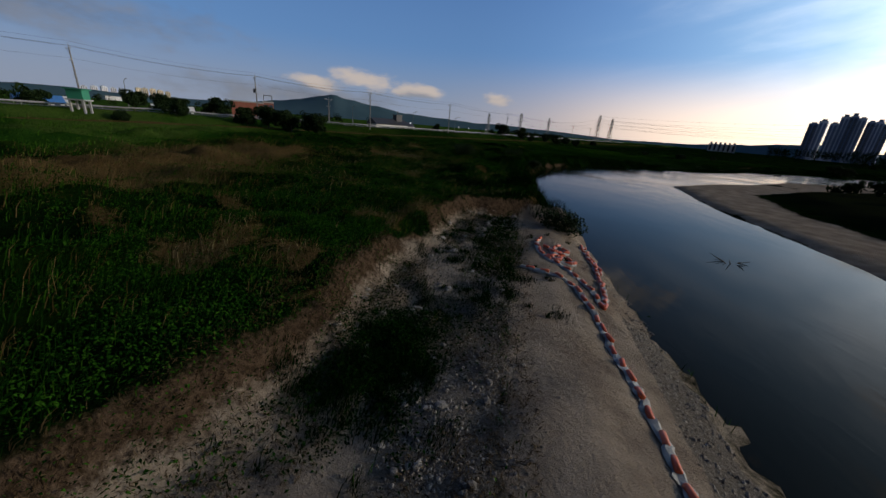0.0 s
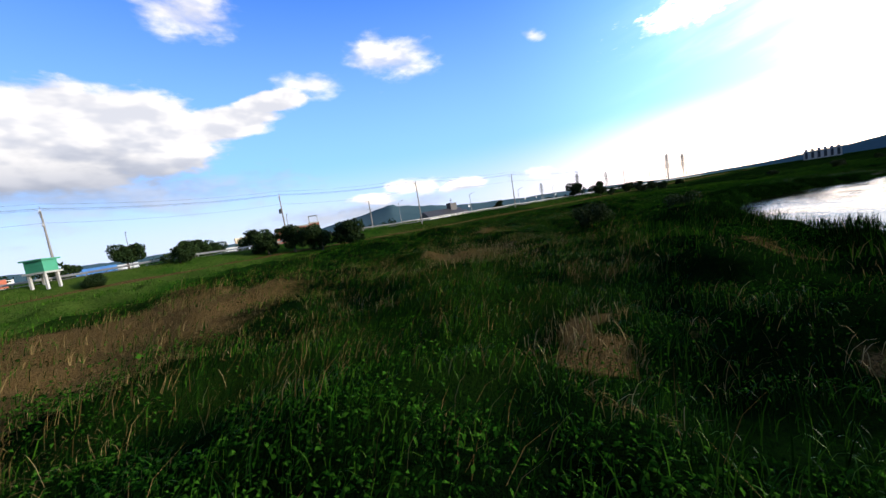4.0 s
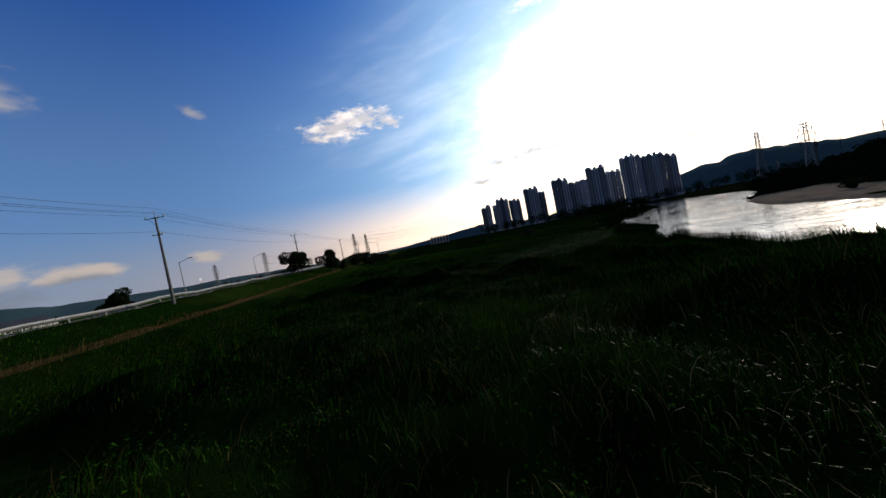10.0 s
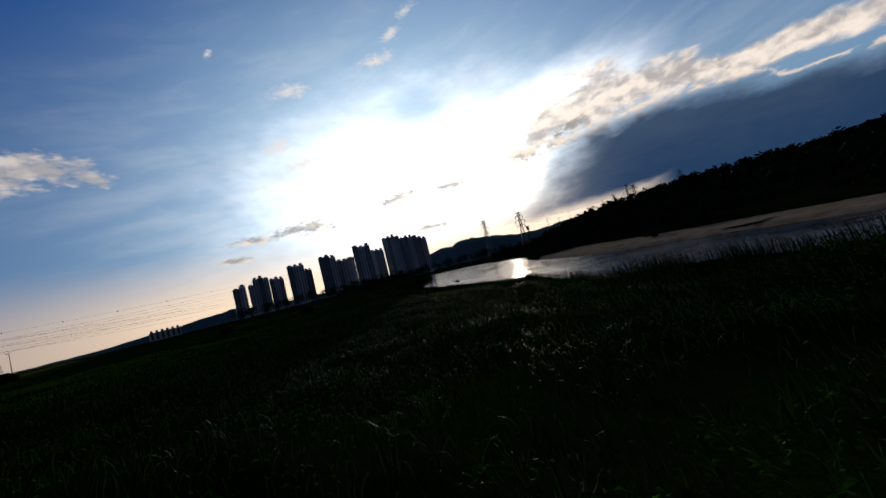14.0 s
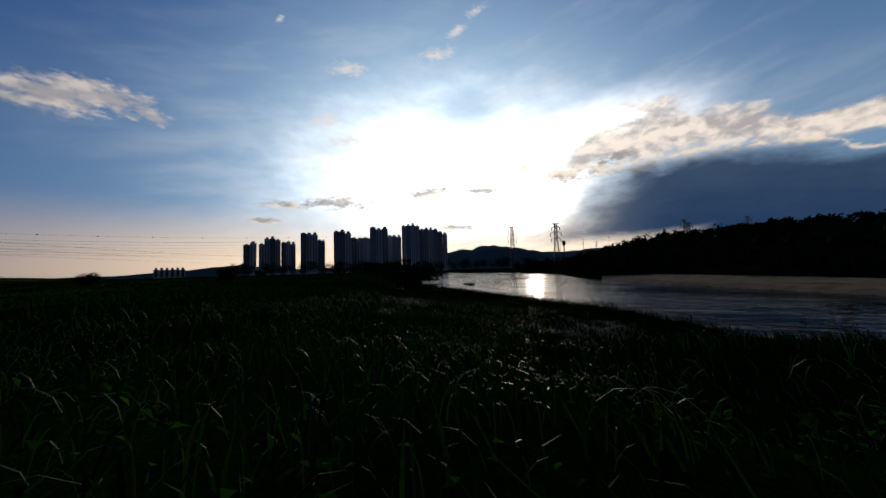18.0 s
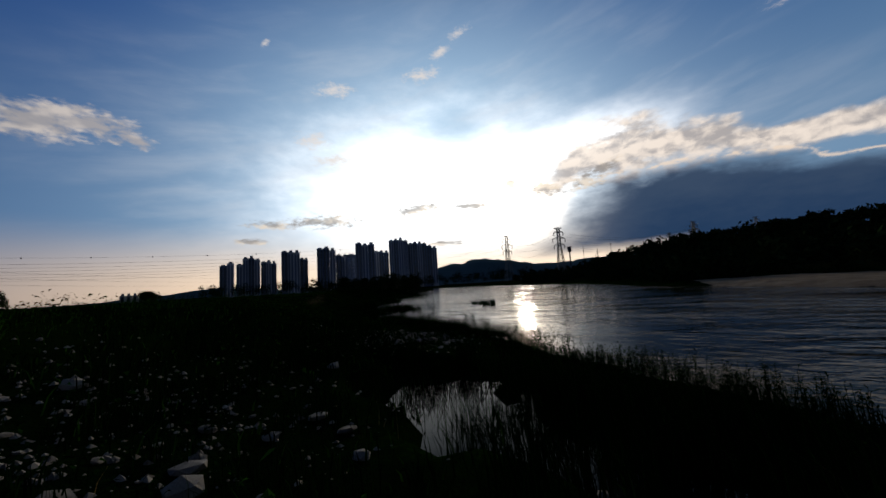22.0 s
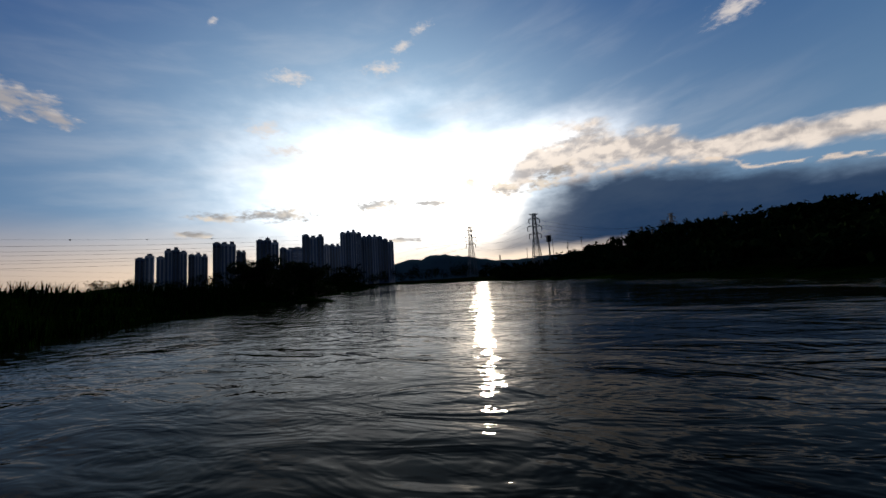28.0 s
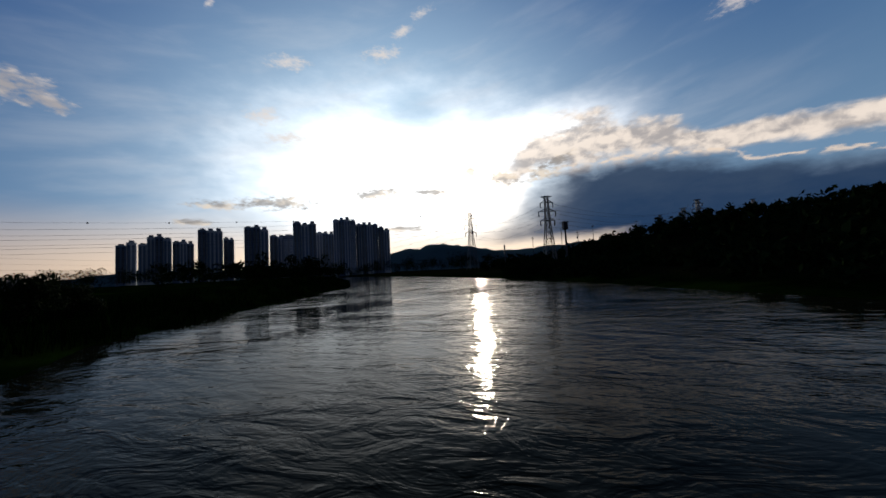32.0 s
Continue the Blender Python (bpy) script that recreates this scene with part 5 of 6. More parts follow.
def boom(pts, gap, label, seed, wide=0.20):
    rng = np.random.default_rng(seed)
    top = thing("silt_boom", label, "silt boom", group="silt booms on the bank")
    v, f = [], []
    for i, (x, y, h) in enumerate(along(pts, gap / 4)):
        z = ground_z(x, y)
        x, y = x + rng.normal() * 0.03, y + rng.normal() * 0.03
        if i % 4 == 0:
            ob = part("float", FLOAT, M_ORANGE, top)
            ob.matrix_basis = pose(x, y, z + 0.10, rng.uniform(0, 90), rng.normal() * 4, math.degrees(h) + rng.normal() * 9)
        nx_, ny_ = -math.sin(h), math.cos(h)
        w = wide * rng.uniform(0.75, 1.2)
        v += [(x + nx_ * w, y + ny_ * w, ground_z(x + nx_ * w, y + ny_ * w) + 0.03), (x + nx_ * 0.09, y + ny_ * 0.09, z + rng.uniform(0.07, 0.15)),
              (x - nx_ * 0.08, y - ny_ * 0.08, z + rng.uniform(0.07, 0.15)), (x - nx_ * 0.16, y - ny_ * 0.16, z + 0.03)]
        if i:
            a, c = 4 * (i - 1), 4 * i
            f += [(a + k, a + k + 1, c + k + 1, c + k) for k in range(3)]
    sheet = mesh_np("sheet", v, f, M_SHEET)
    part("sheet", sheet, M_SHEET, top, "wrinkled dirty white sheet")
    return top


LABEL = "string of orange plastic floats on a dirty white sheet"
boom([(5.6, -6), (5.2, 2), (4.9, 8), (4.6, 12), (4.5, 13.3), (4.4, 14.5), (4.0, 16.5), (3.5, 18.1), (2.7, 18.5), (1.9, 18.7), (0.9, 19.0)], 0.80, LABEL, 1)
boom([(4.9, 16.3), (4.7, 17.6), (4.2, 19.0), (3.6, 20.0), (2.5, 21.3), (2.1, 22.6), (2.0, 24.2), (2.3, 25.3)], 0.80, LABEL, 2)
boom([(5.0, 16.4), (5.3, 17.3), (5.5, 19.3), (5.6, 21), (5.6, 23), (5.3, 25.6), (5.5, 26.7), (5.9, 26.6), (5.9, 25.0), (6.0, 22.6), (5.9, 21.5)], 0.66, LABEL, 3, 0.18)
boom([(2.6, 23.3), (3.4, 22.8), (4.0, 22.0), (4.3, 21.6), (3.9, 21.2), (3.1, 21.2), (2.7, 21.6), (3.0, 22.2), (3.6, 22.3), (3.4, 21.7), (2.9, 23.0), (3.4, 23.9), (4.1, 23.2), (3.6, 22.9), (3.0, 22.5)], 0.62, "heap of orange floats and white sheet", 4, 0.2)


# ---- stones ----
def stone_mesh(seed, size=1.0):
    rng = np.random.default_rng(seed)
    bm = bmesh.new()
    bmesh.ops.create_icosphere(bm, subdivisions=1, radius=0.5 * size)
    stretch = rng.uniform(0.6, 1.2, 3) * (1, 1, 0.6)
    for v in bm.verts:
        k = 1 + rng.uniform(-0.22, 0.22)
        v.co = Vector((v.co.x * stretch[0] * k, v.co.y * stretch[1] * k, v.co.z * stretch[2] * k))
    me = bpy.data.meshes.new("stone")
    bm.to_mesh(me)
    bm.free()
    me.materials.append(M_STONE)
    return me


STONES = [stone_mesh(40 + i) for i in range(8)]


def stone_bed(label, sampler, count, sizes, seed):
    rng = np.random.default_rng(seed)
    top = thing("stone_bed", label, "stones")
    for i in range(count):
        x, y = sampler(rng)
        s = sizes[0] + (sizes[1] - sizes[0]) * rng.random() ** 3
        ob = part("stone", STONES[i % 8], M_STONE, top)
        ob.matrix_basis = pose(x, y, ground_z(x, y) + 0.06 * s, rng.uniform(-20, 20), rng.uniform(-20, 20), rng.uniform(0, 360)) @ Matrix.Diagonal((s, s, s, 1))


def pebbles(name, label, sampler, count, sizes, seed):
    rng = np.random.default_rng(seed)
    pts = np.array([sampler(rng) for _ in range(count)])
    z = land(pts[:, 0], pts[:, 1])[0]
    s = sizes[0] + (sizes[1] - sizes[0]) * rng.random(count) ** 2.5
    shape = np.array([(1, 0, 0), (0.3, 0.9, 0), (-0.8, 0.5, 0), (-0.7, -0.6, 0), (0.4, -0.8, 0), (0.1, 0, 0.75)])
    a = rng.uniform(0, 6.283, count)
    v = shape[None] * (s[:, None, None] * rng.uniform(0.4, 0.65, (count, 6, 1)))
    c, d = np.cos(a)[:, None], np.sin(a)[:, None]
    v = np.stack([v[..., 0] * c - v[..., 1] * d + pts[:, 0:1], v[..., 0] * d + v[..., 1] * c + pts[:, 1:2], v[..., 2] + z[:, None] - 0.008], -1).reshape(-1, 3)
    tri = np.array([(0, 1, 5), (1, 2, 5), (2, 3, 5), (3, 4, 5), (4, 0, 5)])
    f = (np.arange(count)[:, None, None] * 6 + tri[None]).reshape(-1, 3)
    return tagged(new(name, mesh_np(name, v, f, M_PEBBLE)), label, "gravel", kind="stuff")


def in_gully(rng):
    y = rng.uniform(-4, 30)
    x = rng.normal(-0.7 - 0.06 * max(0, y - 12), 0.9 + 0.09 * max(0, y - 12))
    return min(max(x, float(gully(y)) + 0.5), 6), y


def by_edge(rng):
    y = rng.uniform(8, 31)
    return float(gully(y)) + abs(rng.normal()) * 1.6 + 0.4, y


def by_water(rng):
    y = rng.uniform(2, 24)
    return rng.uniform(5.7, 7.6), y


def on_bar(rng):
    k = rng.random()
    if k < 0.35:
        return rng.normal(58.2, 2.4), rng.normal(150.8, 1.5)
    if k < 0.75:
        return rng.normal(82.6, 1.4), rng.normal(169.7, 0.9)
    return rng.normal(73.8, 1.4), rng.normal(168.6, 1.6)


stone_bed("grey stones scattered in the gravel gully", in_gully, 270, (0.08, 0.30), 1)
stone_bed("pale rubble along the broken meadow edge", by_edge, 110, (0.12, 0.55), 2)
stone_bed("grey stones on the marshy gravel bar", on_bar, 230, (0.06, 0.34), 3)
pebbles("gravel_gully", "loose grey gravel in the gully", in_gully, 17000, (0.03, 0.13), 4)
pebbles("gravel_edge", "loose rubble below the meadow edge", by_edge, 3500, (0.03, 0.14), 5)
pebbles("gravel_waterside", "stony strip at the water", by_water, 3000, (0.04, 0.16), 6)
pebbles("gravel_bar", "pebbles on the low bar beside the river", on_bar, 4500, (0.03, 0.12), 7)


# ---- grass and reeds ----
FLIGHT_PLAN = [(4, -14), (-2, 6), (-9, 22), (-18, 48), (-23, 70), (-24, 90), (-20, 110), (-5, 130), (28, 145), (60, 158), (84, 170), (110, 192), (150, 212)]


def blades(name, label, mat, pts, height, width, seed, lean=0.5):
    """Bent blades, each a quad and a tip, in one mesh."""
    rng = np.random.default_rng(seed)
    n = len(pts)
    z = land(pts[:, 0], pts[:, 1])[0]
    a = rng.uniform(0, 6.283, n)
    wind = 0.9 + rng.normal(0, 0.7, n)
    h, w = height * rng.uniform(0.55, 1.25, n), width * rng.uniform(0.6, 1.4, n)
    ux, uy = np.cos(a) * w, np.sin(a) * w
    lx, ly = np.cos(wind) * h * lean * rng.uniform(0.2, 1.2, n), np.sin(wind) * h * lean * rng.uniform(0.2, 1.2, n)
    x, y = pts[:, 0], pts[:, 1]
    v = np.stack([
        np.stack([x - ux, y - uy, z - 0.05], -1), np.stack([x + ux, y + uy, z - 0.05], -1),
        np.stack([x + ux * 0.8 + lx * 0.35, y + uy * 0.8 + ly * 0.35, z + h * 0.6], -1), np.stack([x - ux * 0.8 + lx * 0.35, y - uy * 0.8 + ly * 0.35, z + h * 0.6], -1),
        np.stack([x + lx, y + ly, z + h], -1)], 1).reshape(-1, 3)
    tri = np.array([(0, 1, 2), (0, 2, 3), (3, 2, 4)])
    f = (np.arange(n)[:, None, None] * 5 + tri[None]).reshape(-1, 3)
    return tagged(new(name, mesh_np(name, v, f, mat)), label, "grass", kind="stuff")


def scatter(count, lo, hi, seed, spread=1.0):
    """Random places between lo and hi metres from the flight's line over the plan."""
    rng = np.random.default_rng(seed)
    rows = np.array(along(FLIGHT_PLAN, 0.5))
    k = rng.integers(0, len(rows), count)
    off = rng.uniform(lo, hi, count) * rng.choice([-1, 1], count)
    h = rows[k, 2] + np.pi / 2
    p = rows[k, :2] + np.stack([np.cos(h), np.sin(h)], -1) * off[:, None] + rng.normal(0, 0.4 * spread, (count, 2))
    return p, rng


def grow(name, label, mat, count, lo, hi, height, width, seed, dry=None, clump=0.0, lean=0.5, reach=(-400, 400)):
    p, rng = scatter(count, lo, hi, seed)
    p = p[(p[:, 0] > reach[0]) & (p[:, 0] < reach[1])]
    if clump:
        c = vnoise(p[:, 0], p[:, 1], 1.6, seed + 50, 2)
        p = p[c + rng.uniform(-0.15, 0.15, len(p)) > clump]
    z, sandy, stony, bare, straw, fields, forest = land(p[:, 0], p[:, 1])
    dn, sn = line_dist(p[:, 0], p[:, 1], NEAR_SHORE)
    keep = (sn > 0) & (z > 0.03) & (rng.random(len(p)) > 1.25 * np.maximum.reduce([sandy, stony, bare]))
    if dry is True:
        keep &= rng.random(len(p)) < straw * 1.1
    elif dry is False:
        keep &= rng.random(len(p)) > straw * 0.85
    p = p[keep]
    tall = (1 - 0.5 * sstep(p[:, 0], 58, 70)) * height * (0.25 + 0.75 * vnoise(p[:, 0], p[:, 1], 7, 77, 3) + 1.0 * sstep(vnoise(p[:, 0], p[:, 1], 1.8, 78, 2), 0.45, 0.75))
    tall = np.where(p[:, 0] > 4, np.minimum(tall, 0.42), tall)
    return blades(name, label, mat, p, tall, width, seed + 1, lean)


grow("grass_near", "green meadow grass bent by the wind", M_GREEN, 90000, 0, 9, 0.34, 0.010, 1, False, 0.0, 1.0)
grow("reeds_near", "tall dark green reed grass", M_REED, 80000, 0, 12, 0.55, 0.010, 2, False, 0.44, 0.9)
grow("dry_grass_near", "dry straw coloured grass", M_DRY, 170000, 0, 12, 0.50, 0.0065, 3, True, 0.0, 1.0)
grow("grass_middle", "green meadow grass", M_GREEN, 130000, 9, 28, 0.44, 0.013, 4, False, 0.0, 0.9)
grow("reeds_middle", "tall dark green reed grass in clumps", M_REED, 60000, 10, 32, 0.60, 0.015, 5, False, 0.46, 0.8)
grow("dry_grass_middle", "dry straw coloured grass", M_DRY, 90000, 10, 34, 0.5, 0.014, 6, True, 0.0, 0.9)
grow("grass_far", "rough yellow-green meadow and levee grass", M_LAWN, 110000, 28, 85, 0.38, 0.024, 7, False)
grow("dry_grass_far", "dry grass on the levee", M_DRY, 60000, 30, 85, 0.45, 0.020, 8, True)


def weeds(name, label, count, lo, hi, high, size, seed, gate=0.5, mat=M_WEED, where=None):
    """Leafy weeds heaped in clumps over the meadow, each leaf a small bent card."""
    if where is None:
        p, rng = scatter(count, lo, hi, seed)
    else:
        rng = np.random.default_rng(seed)
        p = where(rng, count)
    c = vnoise(p[:, 0], p[:, 1], 2.6, 91, 3)
    keep = c + rng.uniform(-0.06, 0.06, len(p)) > gate
    p, c = p[keep], c[keep]
    z, sandy, stony, bare, straw, fields, forest = land(p[:, 0], p[:, 1])
    dn, sn = line_dist(p[:, 0], p[:, 1], NEAR_SHORE)
    keep = (sn > 0) & (z > 0.05)
    if mat is M_DRY:
        keep &= rng.random(len(p)) < 1.2 * straw - 0.1
    # green weeds thin out past x 58; near-black ones there imitate backlight
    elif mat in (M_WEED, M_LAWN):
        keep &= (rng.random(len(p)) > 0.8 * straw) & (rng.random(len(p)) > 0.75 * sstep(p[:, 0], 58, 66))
    if where is None:
        keep &= rng.random(len(p)) > 1.3 * np.maximum.reduce([sandy, stony, bare])
    elif mat is M_WEED and high > 0.28 and len(p) > 60000:
        keep &= rng.random(len(p)) > 1.6 * np.maximum.reduce([sandy, stony, bare])
    p, c, z = p[keep], c[keep], z[keep]
    n = len(p)
    z = z + high * (0.15 + 2.2 * np.clip(c - gate, 0, 0.4)) * rng.uniform(0.1, 1.0, n) ** 0.6
    a, tilt = rng.uniform(0, 6.283, n), rng.uniform(-0.25, 0.9, n)
    s = size * rng.uniform(0.5, 1.5, n)
    d = np.stack([np.cos(a) * np.cos(tilt), np.sin(a) * np.cos(tilt), np.sin(tilt)], -1)
    side = np.stack([-np.sin(a), np.cos(a), rng.normal(0, 0.4, n)], -1)
    o = np.stack([p[:, 0], p[:, 1], z], -1)
    s, wide = s[:, None], 0.022 if mat is M_DRY else 0.05 if mat is M_LITTER else 0.24
    droop = np.array([0, 0, -1.0]) * s * rng.uniform(0.1, 0.7, n)[:, None]
    v = np.stack([o, o + d * s * 0.55 + side * s * wide, o + d * s * 1.1 + droop, o + d * s * 0.55 - side * s * wide], 1).reshape(-1, 3)
    f = (np.arange(n)[:, None, None] * 4 + np.array([(0, 1, 3), (1, 2, 3)])[None]).reshape(-1, 3)
    return tagged(new(name, mesh_np(name, v, f, mat)), label, "weeds", kind="stuff")


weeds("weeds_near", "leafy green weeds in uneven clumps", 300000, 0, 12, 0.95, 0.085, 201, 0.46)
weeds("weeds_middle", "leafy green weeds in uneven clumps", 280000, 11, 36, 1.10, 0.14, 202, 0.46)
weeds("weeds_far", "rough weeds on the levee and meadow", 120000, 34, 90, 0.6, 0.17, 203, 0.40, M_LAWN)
weeds("weeds_gully", "dark green weeds spreading in the gully", 30000, 0, 0, 0.30, 0.09, 204, 0.40, M_REED, lambda r, n: np.concatenate([np.stack([r.normal(-3.2, 1.0, n // 2), r.normal(8.8, 1.7, n // 2)], -1), np.stack([r.uniform(-5.5, 0.5, n // 2), r.uniform(11, 30, n // 2)], -1)]))
weeds("weeds_carpet", "low leafy green carpet over the meadow", 170000, 0, 0, 0.30, 0.10, 206, 0.30, M_WEED, lambda r, n: np.stack([-5.0 - 28.0 * r.random(n) ** 1.3, r.uniform(-6, 36, n)], -1))
weeds("dry_carpet", "flattened dry grass in patches on the meadow", 190000, 0, 0, 0.14, 0.24, 208, 0.0, M_DRY, lambda r, n: np.concatenate([np.stack([r.uniform(-27, -4, n * 2 // 3), r.uniform(-6, 38, n * 2 // 3)], -1), np.stack([r.uniform(-50, -10, n // 3), r.uniform(10, 74, n // 3)], -1)]))
weeds("litter_gully", "dead brown stalks and roots on the sand", 52000, 0, 0, 0.07, 0.17, 207, 0.47, M_LITTER, lambda r, n: np.stack([r.uniform(-7.5, 1.5, n), r.uniform(-5, 30, n)], -1))


def arches(name, label, mat, count, hi, reach, size, width, seed, dead=False):
    """Long grass blades that rise and droop, each a bent strip, thick in tufts."""
    p, rng = scatter(count, 0, hi, seed)
    p = p[(p[:, 0] > reach[0]) & (p[:, 0] < reach[1])]
    p = p[vnoise(p[:, 0], p[:, 1], 1.3, seed + 5, 2) + rng.uniform(-0.1, 0.1, len(p)) > 0.46]
    z, sandy, stony, bare, straw, fields, forest = land(p[:, 0], p[:, 1])
    dn, sn = line_dist(p[:, 0], p[:, 1], NEAR_SHORE)
    keep = (sn > 0) & (z > 0.05) & (rng.random(len(p)) > 1.3 * np.maximum.reduce([sandy, stony, bare]))
    keep &= (rng.random(len(p)) < 1.1 * straw) if dead else (rng.random(len(p)) > 0.8 * straw)
    p, z = p[keep], z[keep]
    n = len(p)
    a = 0.9 + rng.normal(0, 1.3, n)
    h, w = size * rng.uniform(0.5, 1.3, n), width * rng.uniform(0.6, 1.4, n)
    out_ = h * rng.uniform(0.35, 1.0, n)
    dx, dy = np.cos(a), np.sin(a)
    rows = []
    for u, wu in ((0.0, 0.7), (0.35, 1.0), (0.68, 0.8), (1.0, 0.05)):
        cx, cy, cz = p[:, 0] + dx * out_ * u ** 1.4, p[:, 1] + dy * out_ * u ** 1.4, z - 0.03 + h * (1.75 * u - 0.95 * u * u)
        for sgn in (-1, 1):
            rows.append(np.stack([cx - dy * w * wu * sgn, cy + dx * w * wu * sgn, cz], -1))
    v = np.stack(rows, 1).reshape(-1, 3)
    f = (np.arange(n)[:, None, None] * 8 + np.array([(0, 1, 3, 2), (2, 3, 5, 4), (4, 5, 7, 6)])[None]).reshape(-1, 4)
    return tagged(new(name, mesh_np(name, v, f, mat)), label, "grass", kind="stuff")


arches("arching_grass", "long green grass drooping in tufts over the meadow", M_ARCH, 130000, 8, (-34, 64), 0.33, 0.0062, 17)
arches("bent_straw", "pale dead stalks leaning over in tufts", M_STRAW, 110000, 11, (-40, 4), 0.62, 0.0055, 27, True)
# weeds of the wet bank in the near-black colour, imitating backlight
weeds("backlit_marsh_weeds", "low marsh plants on the wet bank, coloured dark for backlight", 60000, 0, 0, 0.22, 0.07, 209, 0.40, M_REED, lambda r, n: (lambda x: np.stack([x, np.interp(x, [56, 66, 80, 95, 118], [147, 155, 168, 182, 197]) + r.normal(0, 3.2, n)], -1))(r.uniform(56, 118, n)))
weeds("weeds_edge", "green weeds creeping over the broken edge", 14000, 0, 0, 0.25, 0.08, 205, 0.56, M_WEED, lambda r, n: (lambda y: np.stack([gully(y) + r.normal(0.2, 1.1, n), y], -1))(r.uniform(-9, 31, n)))
grow("dry_stalks", "pale dead stalks tangled in the grass", M_DRY, 55000, 0, 11, 0.55, 0.006, 15, None, 0.54, 1.6, (-60, 4))
grow("dry_stalks_sparse", "few pale dead stalks in the green grass", M_DRY, 5000, 0, 9, 0.45, 0.004, 18, None, 0.58, 1.6, (4, 70))
grow("dry_stalks_wide", "pale dead stalks tangled in the grass", M_DRY, 26000, 10, 34, 0.6, 0.012, 16, None, 0.58, 1.3, (-90, 0))


def shore_reeds(name, label, pts, count, out_, height, width, seed):
    rng = np.random.default_rng(seed)
    rows = np.array(along(pts, 0.3))
    k = rng.integers(0, len(rows), count)
    h = rows[k, 2] + np.pi / 2
    off = rng.uniform(out_[0], out_[1], count)
    p = rows[k, :2] + np.stack([np.cos(h), np.sin(h)], -1) * off[:, None]
    keep = vnoise(p[:, 0], p[:, 1], 2.2, seed + 9, 2) > 0.42
    p = p[keep]
    z = land(p[:, 0], p[:, 1])[0]
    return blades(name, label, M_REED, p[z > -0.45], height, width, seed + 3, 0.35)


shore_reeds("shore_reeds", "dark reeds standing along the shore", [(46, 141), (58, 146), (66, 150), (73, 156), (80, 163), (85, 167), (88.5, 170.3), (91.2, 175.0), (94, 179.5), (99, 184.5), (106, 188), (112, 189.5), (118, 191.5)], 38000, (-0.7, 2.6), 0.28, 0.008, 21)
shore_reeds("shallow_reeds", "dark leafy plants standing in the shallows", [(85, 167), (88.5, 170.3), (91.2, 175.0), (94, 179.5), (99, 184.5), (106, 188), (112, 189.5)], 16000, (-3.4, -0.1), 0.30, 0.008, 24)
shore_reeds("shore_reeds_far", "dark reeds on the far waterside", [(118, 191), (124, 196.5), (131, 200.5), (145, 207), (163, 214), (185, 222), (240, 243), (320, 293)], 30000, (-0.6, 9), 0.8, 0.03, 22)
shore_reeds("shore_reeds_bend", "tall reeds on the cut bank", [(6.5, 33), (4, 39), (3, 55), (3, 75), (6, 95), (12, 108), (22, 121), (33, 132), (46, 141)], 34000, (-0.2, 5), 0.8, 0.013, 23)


def reed_island(x, y, r, height, count, seed, width=0.008):
    rng = np.random.default_rng(seed)
    a, d = rng.uniform(0, 6.283, count), r * np.sqrt(rng.random(count))
    p = np.stack([x + np.cos(a) * d, y + np.sin(a) * d * 0.6], -1)
    n = len(p)
    ob = blades("reed_islet", "tuft of dark reeds standing in the river", M_REED, p, height * rng.uniform(0.4, 1.2, n), width, seed, 0.9)
    me = ob.data
    co = np.empty(len(me.vertices) * 3, np.float32)
    me.vertices.foreach_get("co", co)
    co = co.reshape(n, 5, 3)
    co[:, :, 2] += (-0.12 - co[:, 0, 2])[:, None]
    me.vertices.foreach_set("co", co.ravel())
    me.update()
    return tagged(ob, category="reeds", group="reed tufts in the river", kind="stuff")


reed_island(106.4, 174.9, 0.95, 0.46, 420, 31, 0.010)
reed_island(104.2, 173.1, 1.0, 0.60, 560, 32, 0.010)
reed_island(93.0, 171.2, 0.5, 0.28, 60, 33)
reed_island(94.6, 172.2, 0.4, 0.25, 40, 34)
for i, (x, y) in enumerate([(93.8, 172.5), (93.1, 172.6), (91.6, 171.0), (91.1, 171.6), (92.4, 170.2), (91.5, 169.9), (91.0, 169.9), (90.9, 170.3), (91.0, 169.4), (89.8, 171.2), (89.7, 170.8), (92.3, 172.0), (95.2, 173.3), (96.3, 174.0), (94.4, 173.0), (90.6, 171.9), (90.2, 171.5), (90.4, 170.0), (92.0, 170.6)]):
    reed_island(x, y, 0.16, 0.20 + 0.03 * (i % 4), 16, 40 + i, 0.006)
# a dead branch lying in the shallows
snag = thing("driftwood", "dead branch lying in shallow water", "driftwood", (18.1, 31.2, 0))
bm = bmesh.new()
rng = np.random.default_rng(5)
for k in range(9):
    a = rng.uniform(0, 6.283)
    rod(bm, (0.3 * math.cos(a), 0.3 * math.sin(a), -0.1), (rng.uniform(0.6, 1.6) * math.cos(a), rng.uniform(0.6, 1.6) * math.sin(a), rng.uniform(0.1, 0.5)), 0.05, 0.015, 5)
part("branches", bm, M_BARK, snag)


rock = thing("drift_slab", "dark angular slab tilted out of the shallow water", "debris", (116.8, 186.0, 0))
bm = bmesh.new()
vs = [bm.verts.new(p) for p in ((-0.32, -0.10, -0.25), (0.36, -0.12, -0.25), (0.30, 0.12, -0.25), (-0.34, 0.10, -0.25), (-0.24, -0.03, 0.24), (0.30, -0.05, 0.05), (0.26, 0.05, 0.04), (-0.25, 0.04, 0.22))]
for q in ((3, 2, 1, 0), (4, 5, 6, 7), (0, 1, 5, 4), (1, 2, 6, 5), (2, 3, 7, 6), (3, 0, 4, 7)):
    bm.faces.new([vs[k] for k in q])
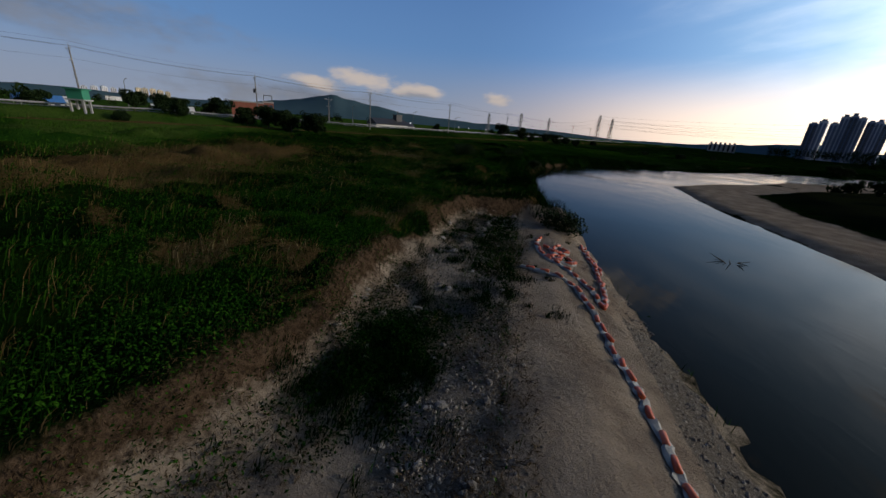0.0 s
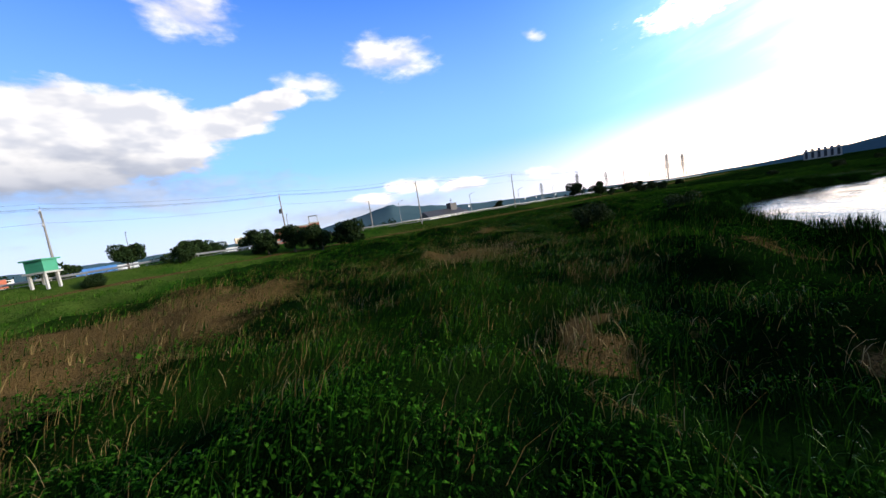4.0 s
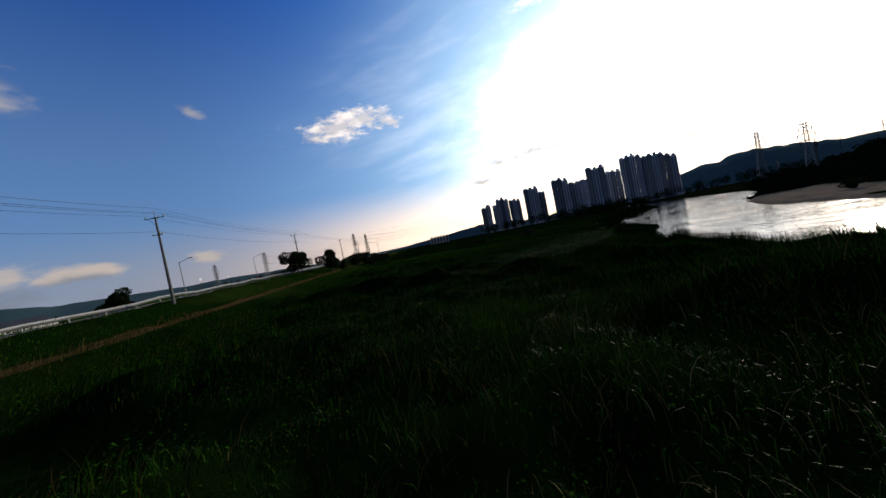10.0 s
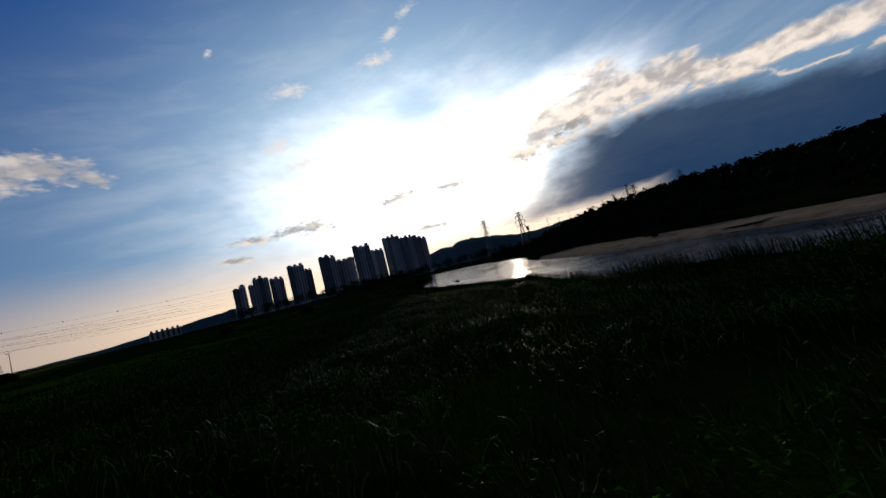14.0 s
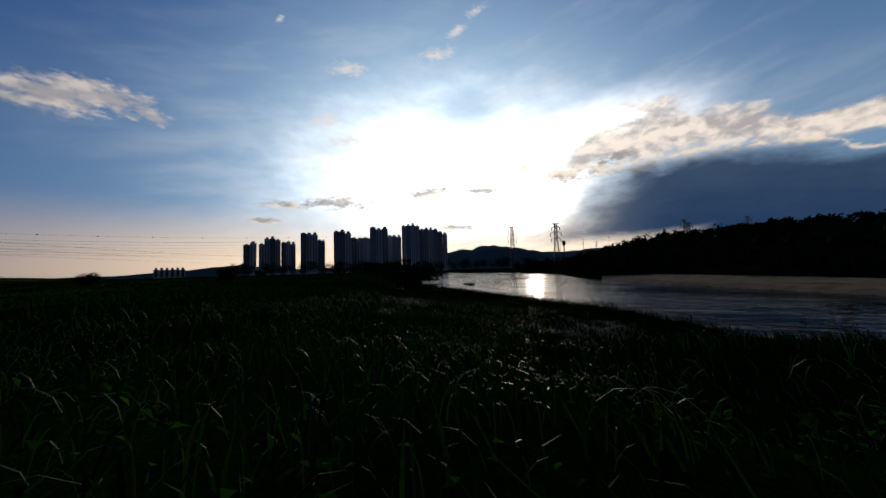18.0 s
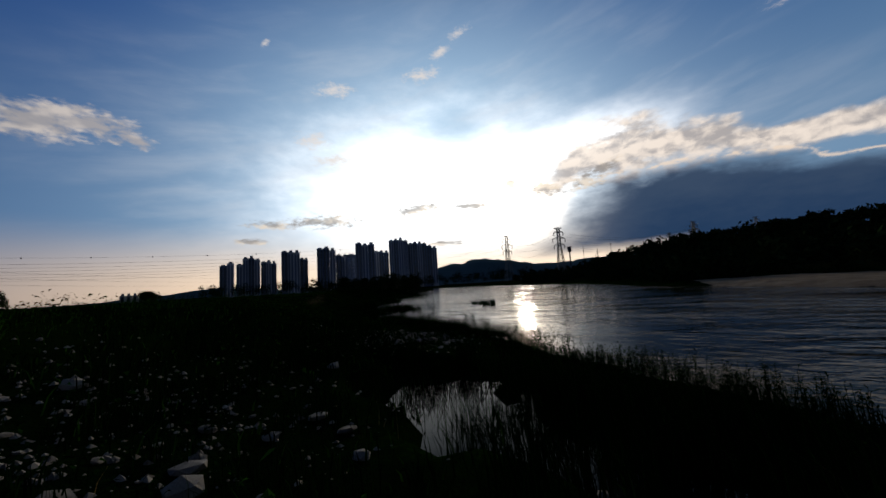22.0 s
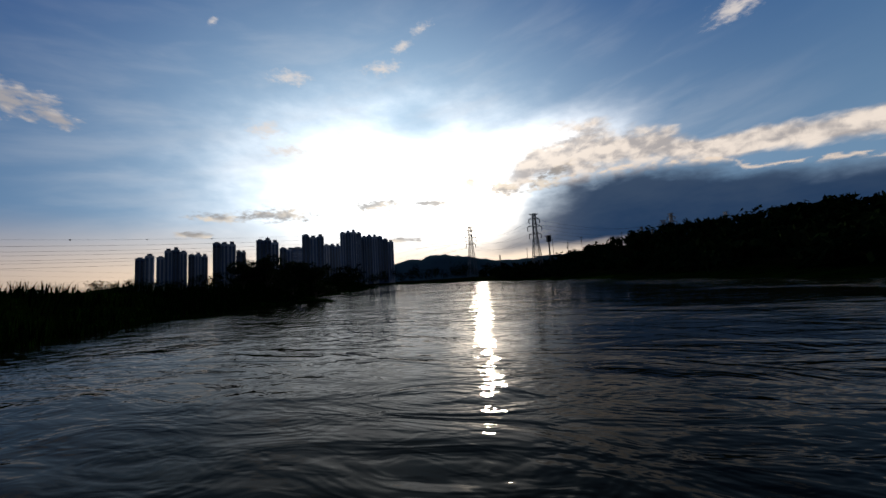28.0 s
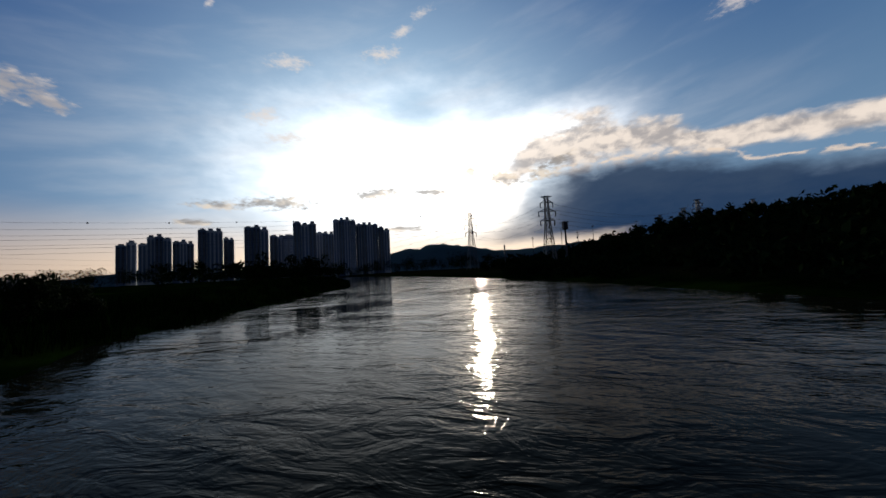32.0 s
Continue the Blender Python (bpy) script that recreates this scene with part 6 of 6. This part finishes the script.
part("slab", bm, M_BARK, rock)


def tufts(name, label, mat, spots, per, spread, height, width, seed, lean=0.6, deep=0.02):
    """Tufts of blades round the given spots (x, y, size)."""
    rng = np.random.default_rng(seed)
    p = np.concatenate([np.array([(x, y)]) + rng.normal(0, spread * s, (int(per * s), 2)) for x, y, s in spots])
    z = land(p[:, 0], p[:, 1])[0]
    return blades(name, label, mat, p[z > deep], height, width, seed + 1, lean)


rng = np.random.default_rng(77)
spots = [(float(rng.normal(-3.3, 0.9)), float(rng.normal(8.6, 1.4)), 1.0) for _ in range(60)]
spots += [(float(rng.uniform(-5.2, 0.5)), float(rng.uniform(13, 30)), float(rng.uniform(0.3, 1.0))) for _ in range(70)]
spots += [(float(rng.uniform(-6.2, -1)), float(rng.uniform(-3, 9)), float(rng.uniform(0.2, 0.6))) for _ in range(40)]
spots += [(float(rng.uniform(1.0, 6.2)), float(rng.uniform(8, 29)), float(rng.uniform(0.15, 0.35))) for _ in range(12)]
spots += [(0.6, 17.2, 1.6), (1.0, 17.0, 1.2), (2.6, 13.9, 0.8), (-0.4, 24.5, 1.3), (-2.2, 19, 1.2), (-3.0, 18.2, 1.2)]
tufts("gully_tufts", "dark green tufts growing in the gully", M_REED, spots, 130, 0.30, 0.20, 0.010, 61, 1.1)
spots = [(float(gully(y)) - 0.4 + float(rng.normal(0, 0.8)), float(y), float(rng.uniform(0.3, 0.8))) for y in np.arange(-8, 31, 0.3) if vnoise(np.array([y]), np.array([0.0]), 5.0, 8, 2)[0] > 0.5]
tufts("edge_litter", "dry brown grass hanging over the broken edge", M_LITTER, spots, 60, 0.6, 0.20, 0.010, 63, 1.8)
spots = [(float(rng.normal(55, 5)), float(rng.normal(150, 3.5)), float(rng.uniform(0.3, 1))) for _ in range(120)] + [(float(x), float(169 + (x - 75) * 0.6 + rng.normal() * 3), float(rng.uniform(0.3, 1))) for x in rng.normal(76, 6, 160)]
tufts("bar_tufts", "dark weeds among the pebbles", M_REED, spots, 110, 0.4, 0.24, 0.008, 65, 0.7, -0.5)
spots = [(float(x), float(162.4 + (x - 75) * 1.05 + rng.normal() * 1.3), float(rng.uniform(0.08, 0.4))) for x in rng.uniform(71.0, 80, 280)]
tufts("pond_plants", "thin dark plants standing in the puddle", M_REED, spots, 150, 0.5, 0.52, 0.006, 67, 0.5, -0.6)


def leafy_stems(name, label, pts, count, out_, height, seed, leaf=1.0):
    """Upright stems with narrow leaves, standing at the water's edge."""
    rng = np.random.default_rng(seed)
    rows = np.array(along(pts, 0.3))
    k = rng.integers(0, len(rows), count)
    h = rows[k, 2] + np.pi / 2
    p = rows[k, :2] + np.stack([np.cos(h), np.sin(h)], -1) * rng.uniform(out_[0], out_[1], count)[:, None]
    z = land(p[:, 0], p[:, 1])[0]
    keep = (vnoise(p[:, 0], p[:, 1], 1.6, seed + 2, 2) > 0.44) & (z > -0.4)
    p, z = p[keep], np.maximum(z[keep], -0.05)
    n, m = len(p), 11
    tall = height * rng.uniform(0.4, 1.25, n)
    lean = rng.normal(0, 0.12, (n, 2))
    u = np.tile(np.linspace(0.25, 1.0, m), (n, 1))
    o = np.stack([p[:, :1] + lean[:, :1] * tall[:, None] * u, p[:, 1:] + lean[:, 1:] * tall[:, None] * u, z[:, None] + tall[:, None] * u], -1).reshape(-1, 3)
    a, up = rng.uniform(0, 6.283, n * m), rng.uniform(-0.1, 0.9, n * m)
    d = np.stack([np.cos(a) * np.cos(up), np.sin(a) * np.cos(up), np.sin(up)], -1) * leaf * rng.uniform(0.05, 0.12, n * m)[:, None]
    w = np.stack([-np.sin(a), np.cos(a), a * 0], -1) * 0.011 * leaf
    v = np.stack([o, o + d * 0.5 + w, o + d + (0, 0, -0.015), o + d * 0.5 - w], 1).reshape(-1, 3)
    f = (np.arange(n * m)[:, None] * 4 + np.arange(4)[None])
    foot = np.stack([p[:, 0], p[:, 1], z - 0.25], -1)
    top = np.stack([p[:, 0] + lean[:, 0] * tall, p[:, 1] + lean[:, 1] * tall, z + tall], -1)
    side = np.array([0.006, 0.004, 0.0])
    sv = np.stack([foot - side, foot + side, top + side * 0.4, top - side * 0.4], 1).reshape(-1, 3)
    sf = np.arange(4 * n).reshape(-1, 4) + len(v)
    return tagged(new(name, mesh_np(name, np.concatenate([v, sv]), np.concatenate([f, sf]), M_REED)), label, "plants", kind="stuff")


leafy_stems("shore_plants", "leafy dark plants along the water's edge", [(58, 146), (66, 150), (73, 156), (80, 163), (85, 167), (88.5, 170.3), (91.2, 175.0), (94, 179.5), (99, 184.5), (106, 188), (112, 189.5)], 7500, (-1.1, 1.2), 0.42, 71)
leafy_stems("shallow_plants", "leafy dark plants standing in the shallows", [(92.6, 177.5), (94, 179.5), (99, 184.5), (106, 188)], 3200, (-5.0, 0.3), 0.36, 73, 1.6)
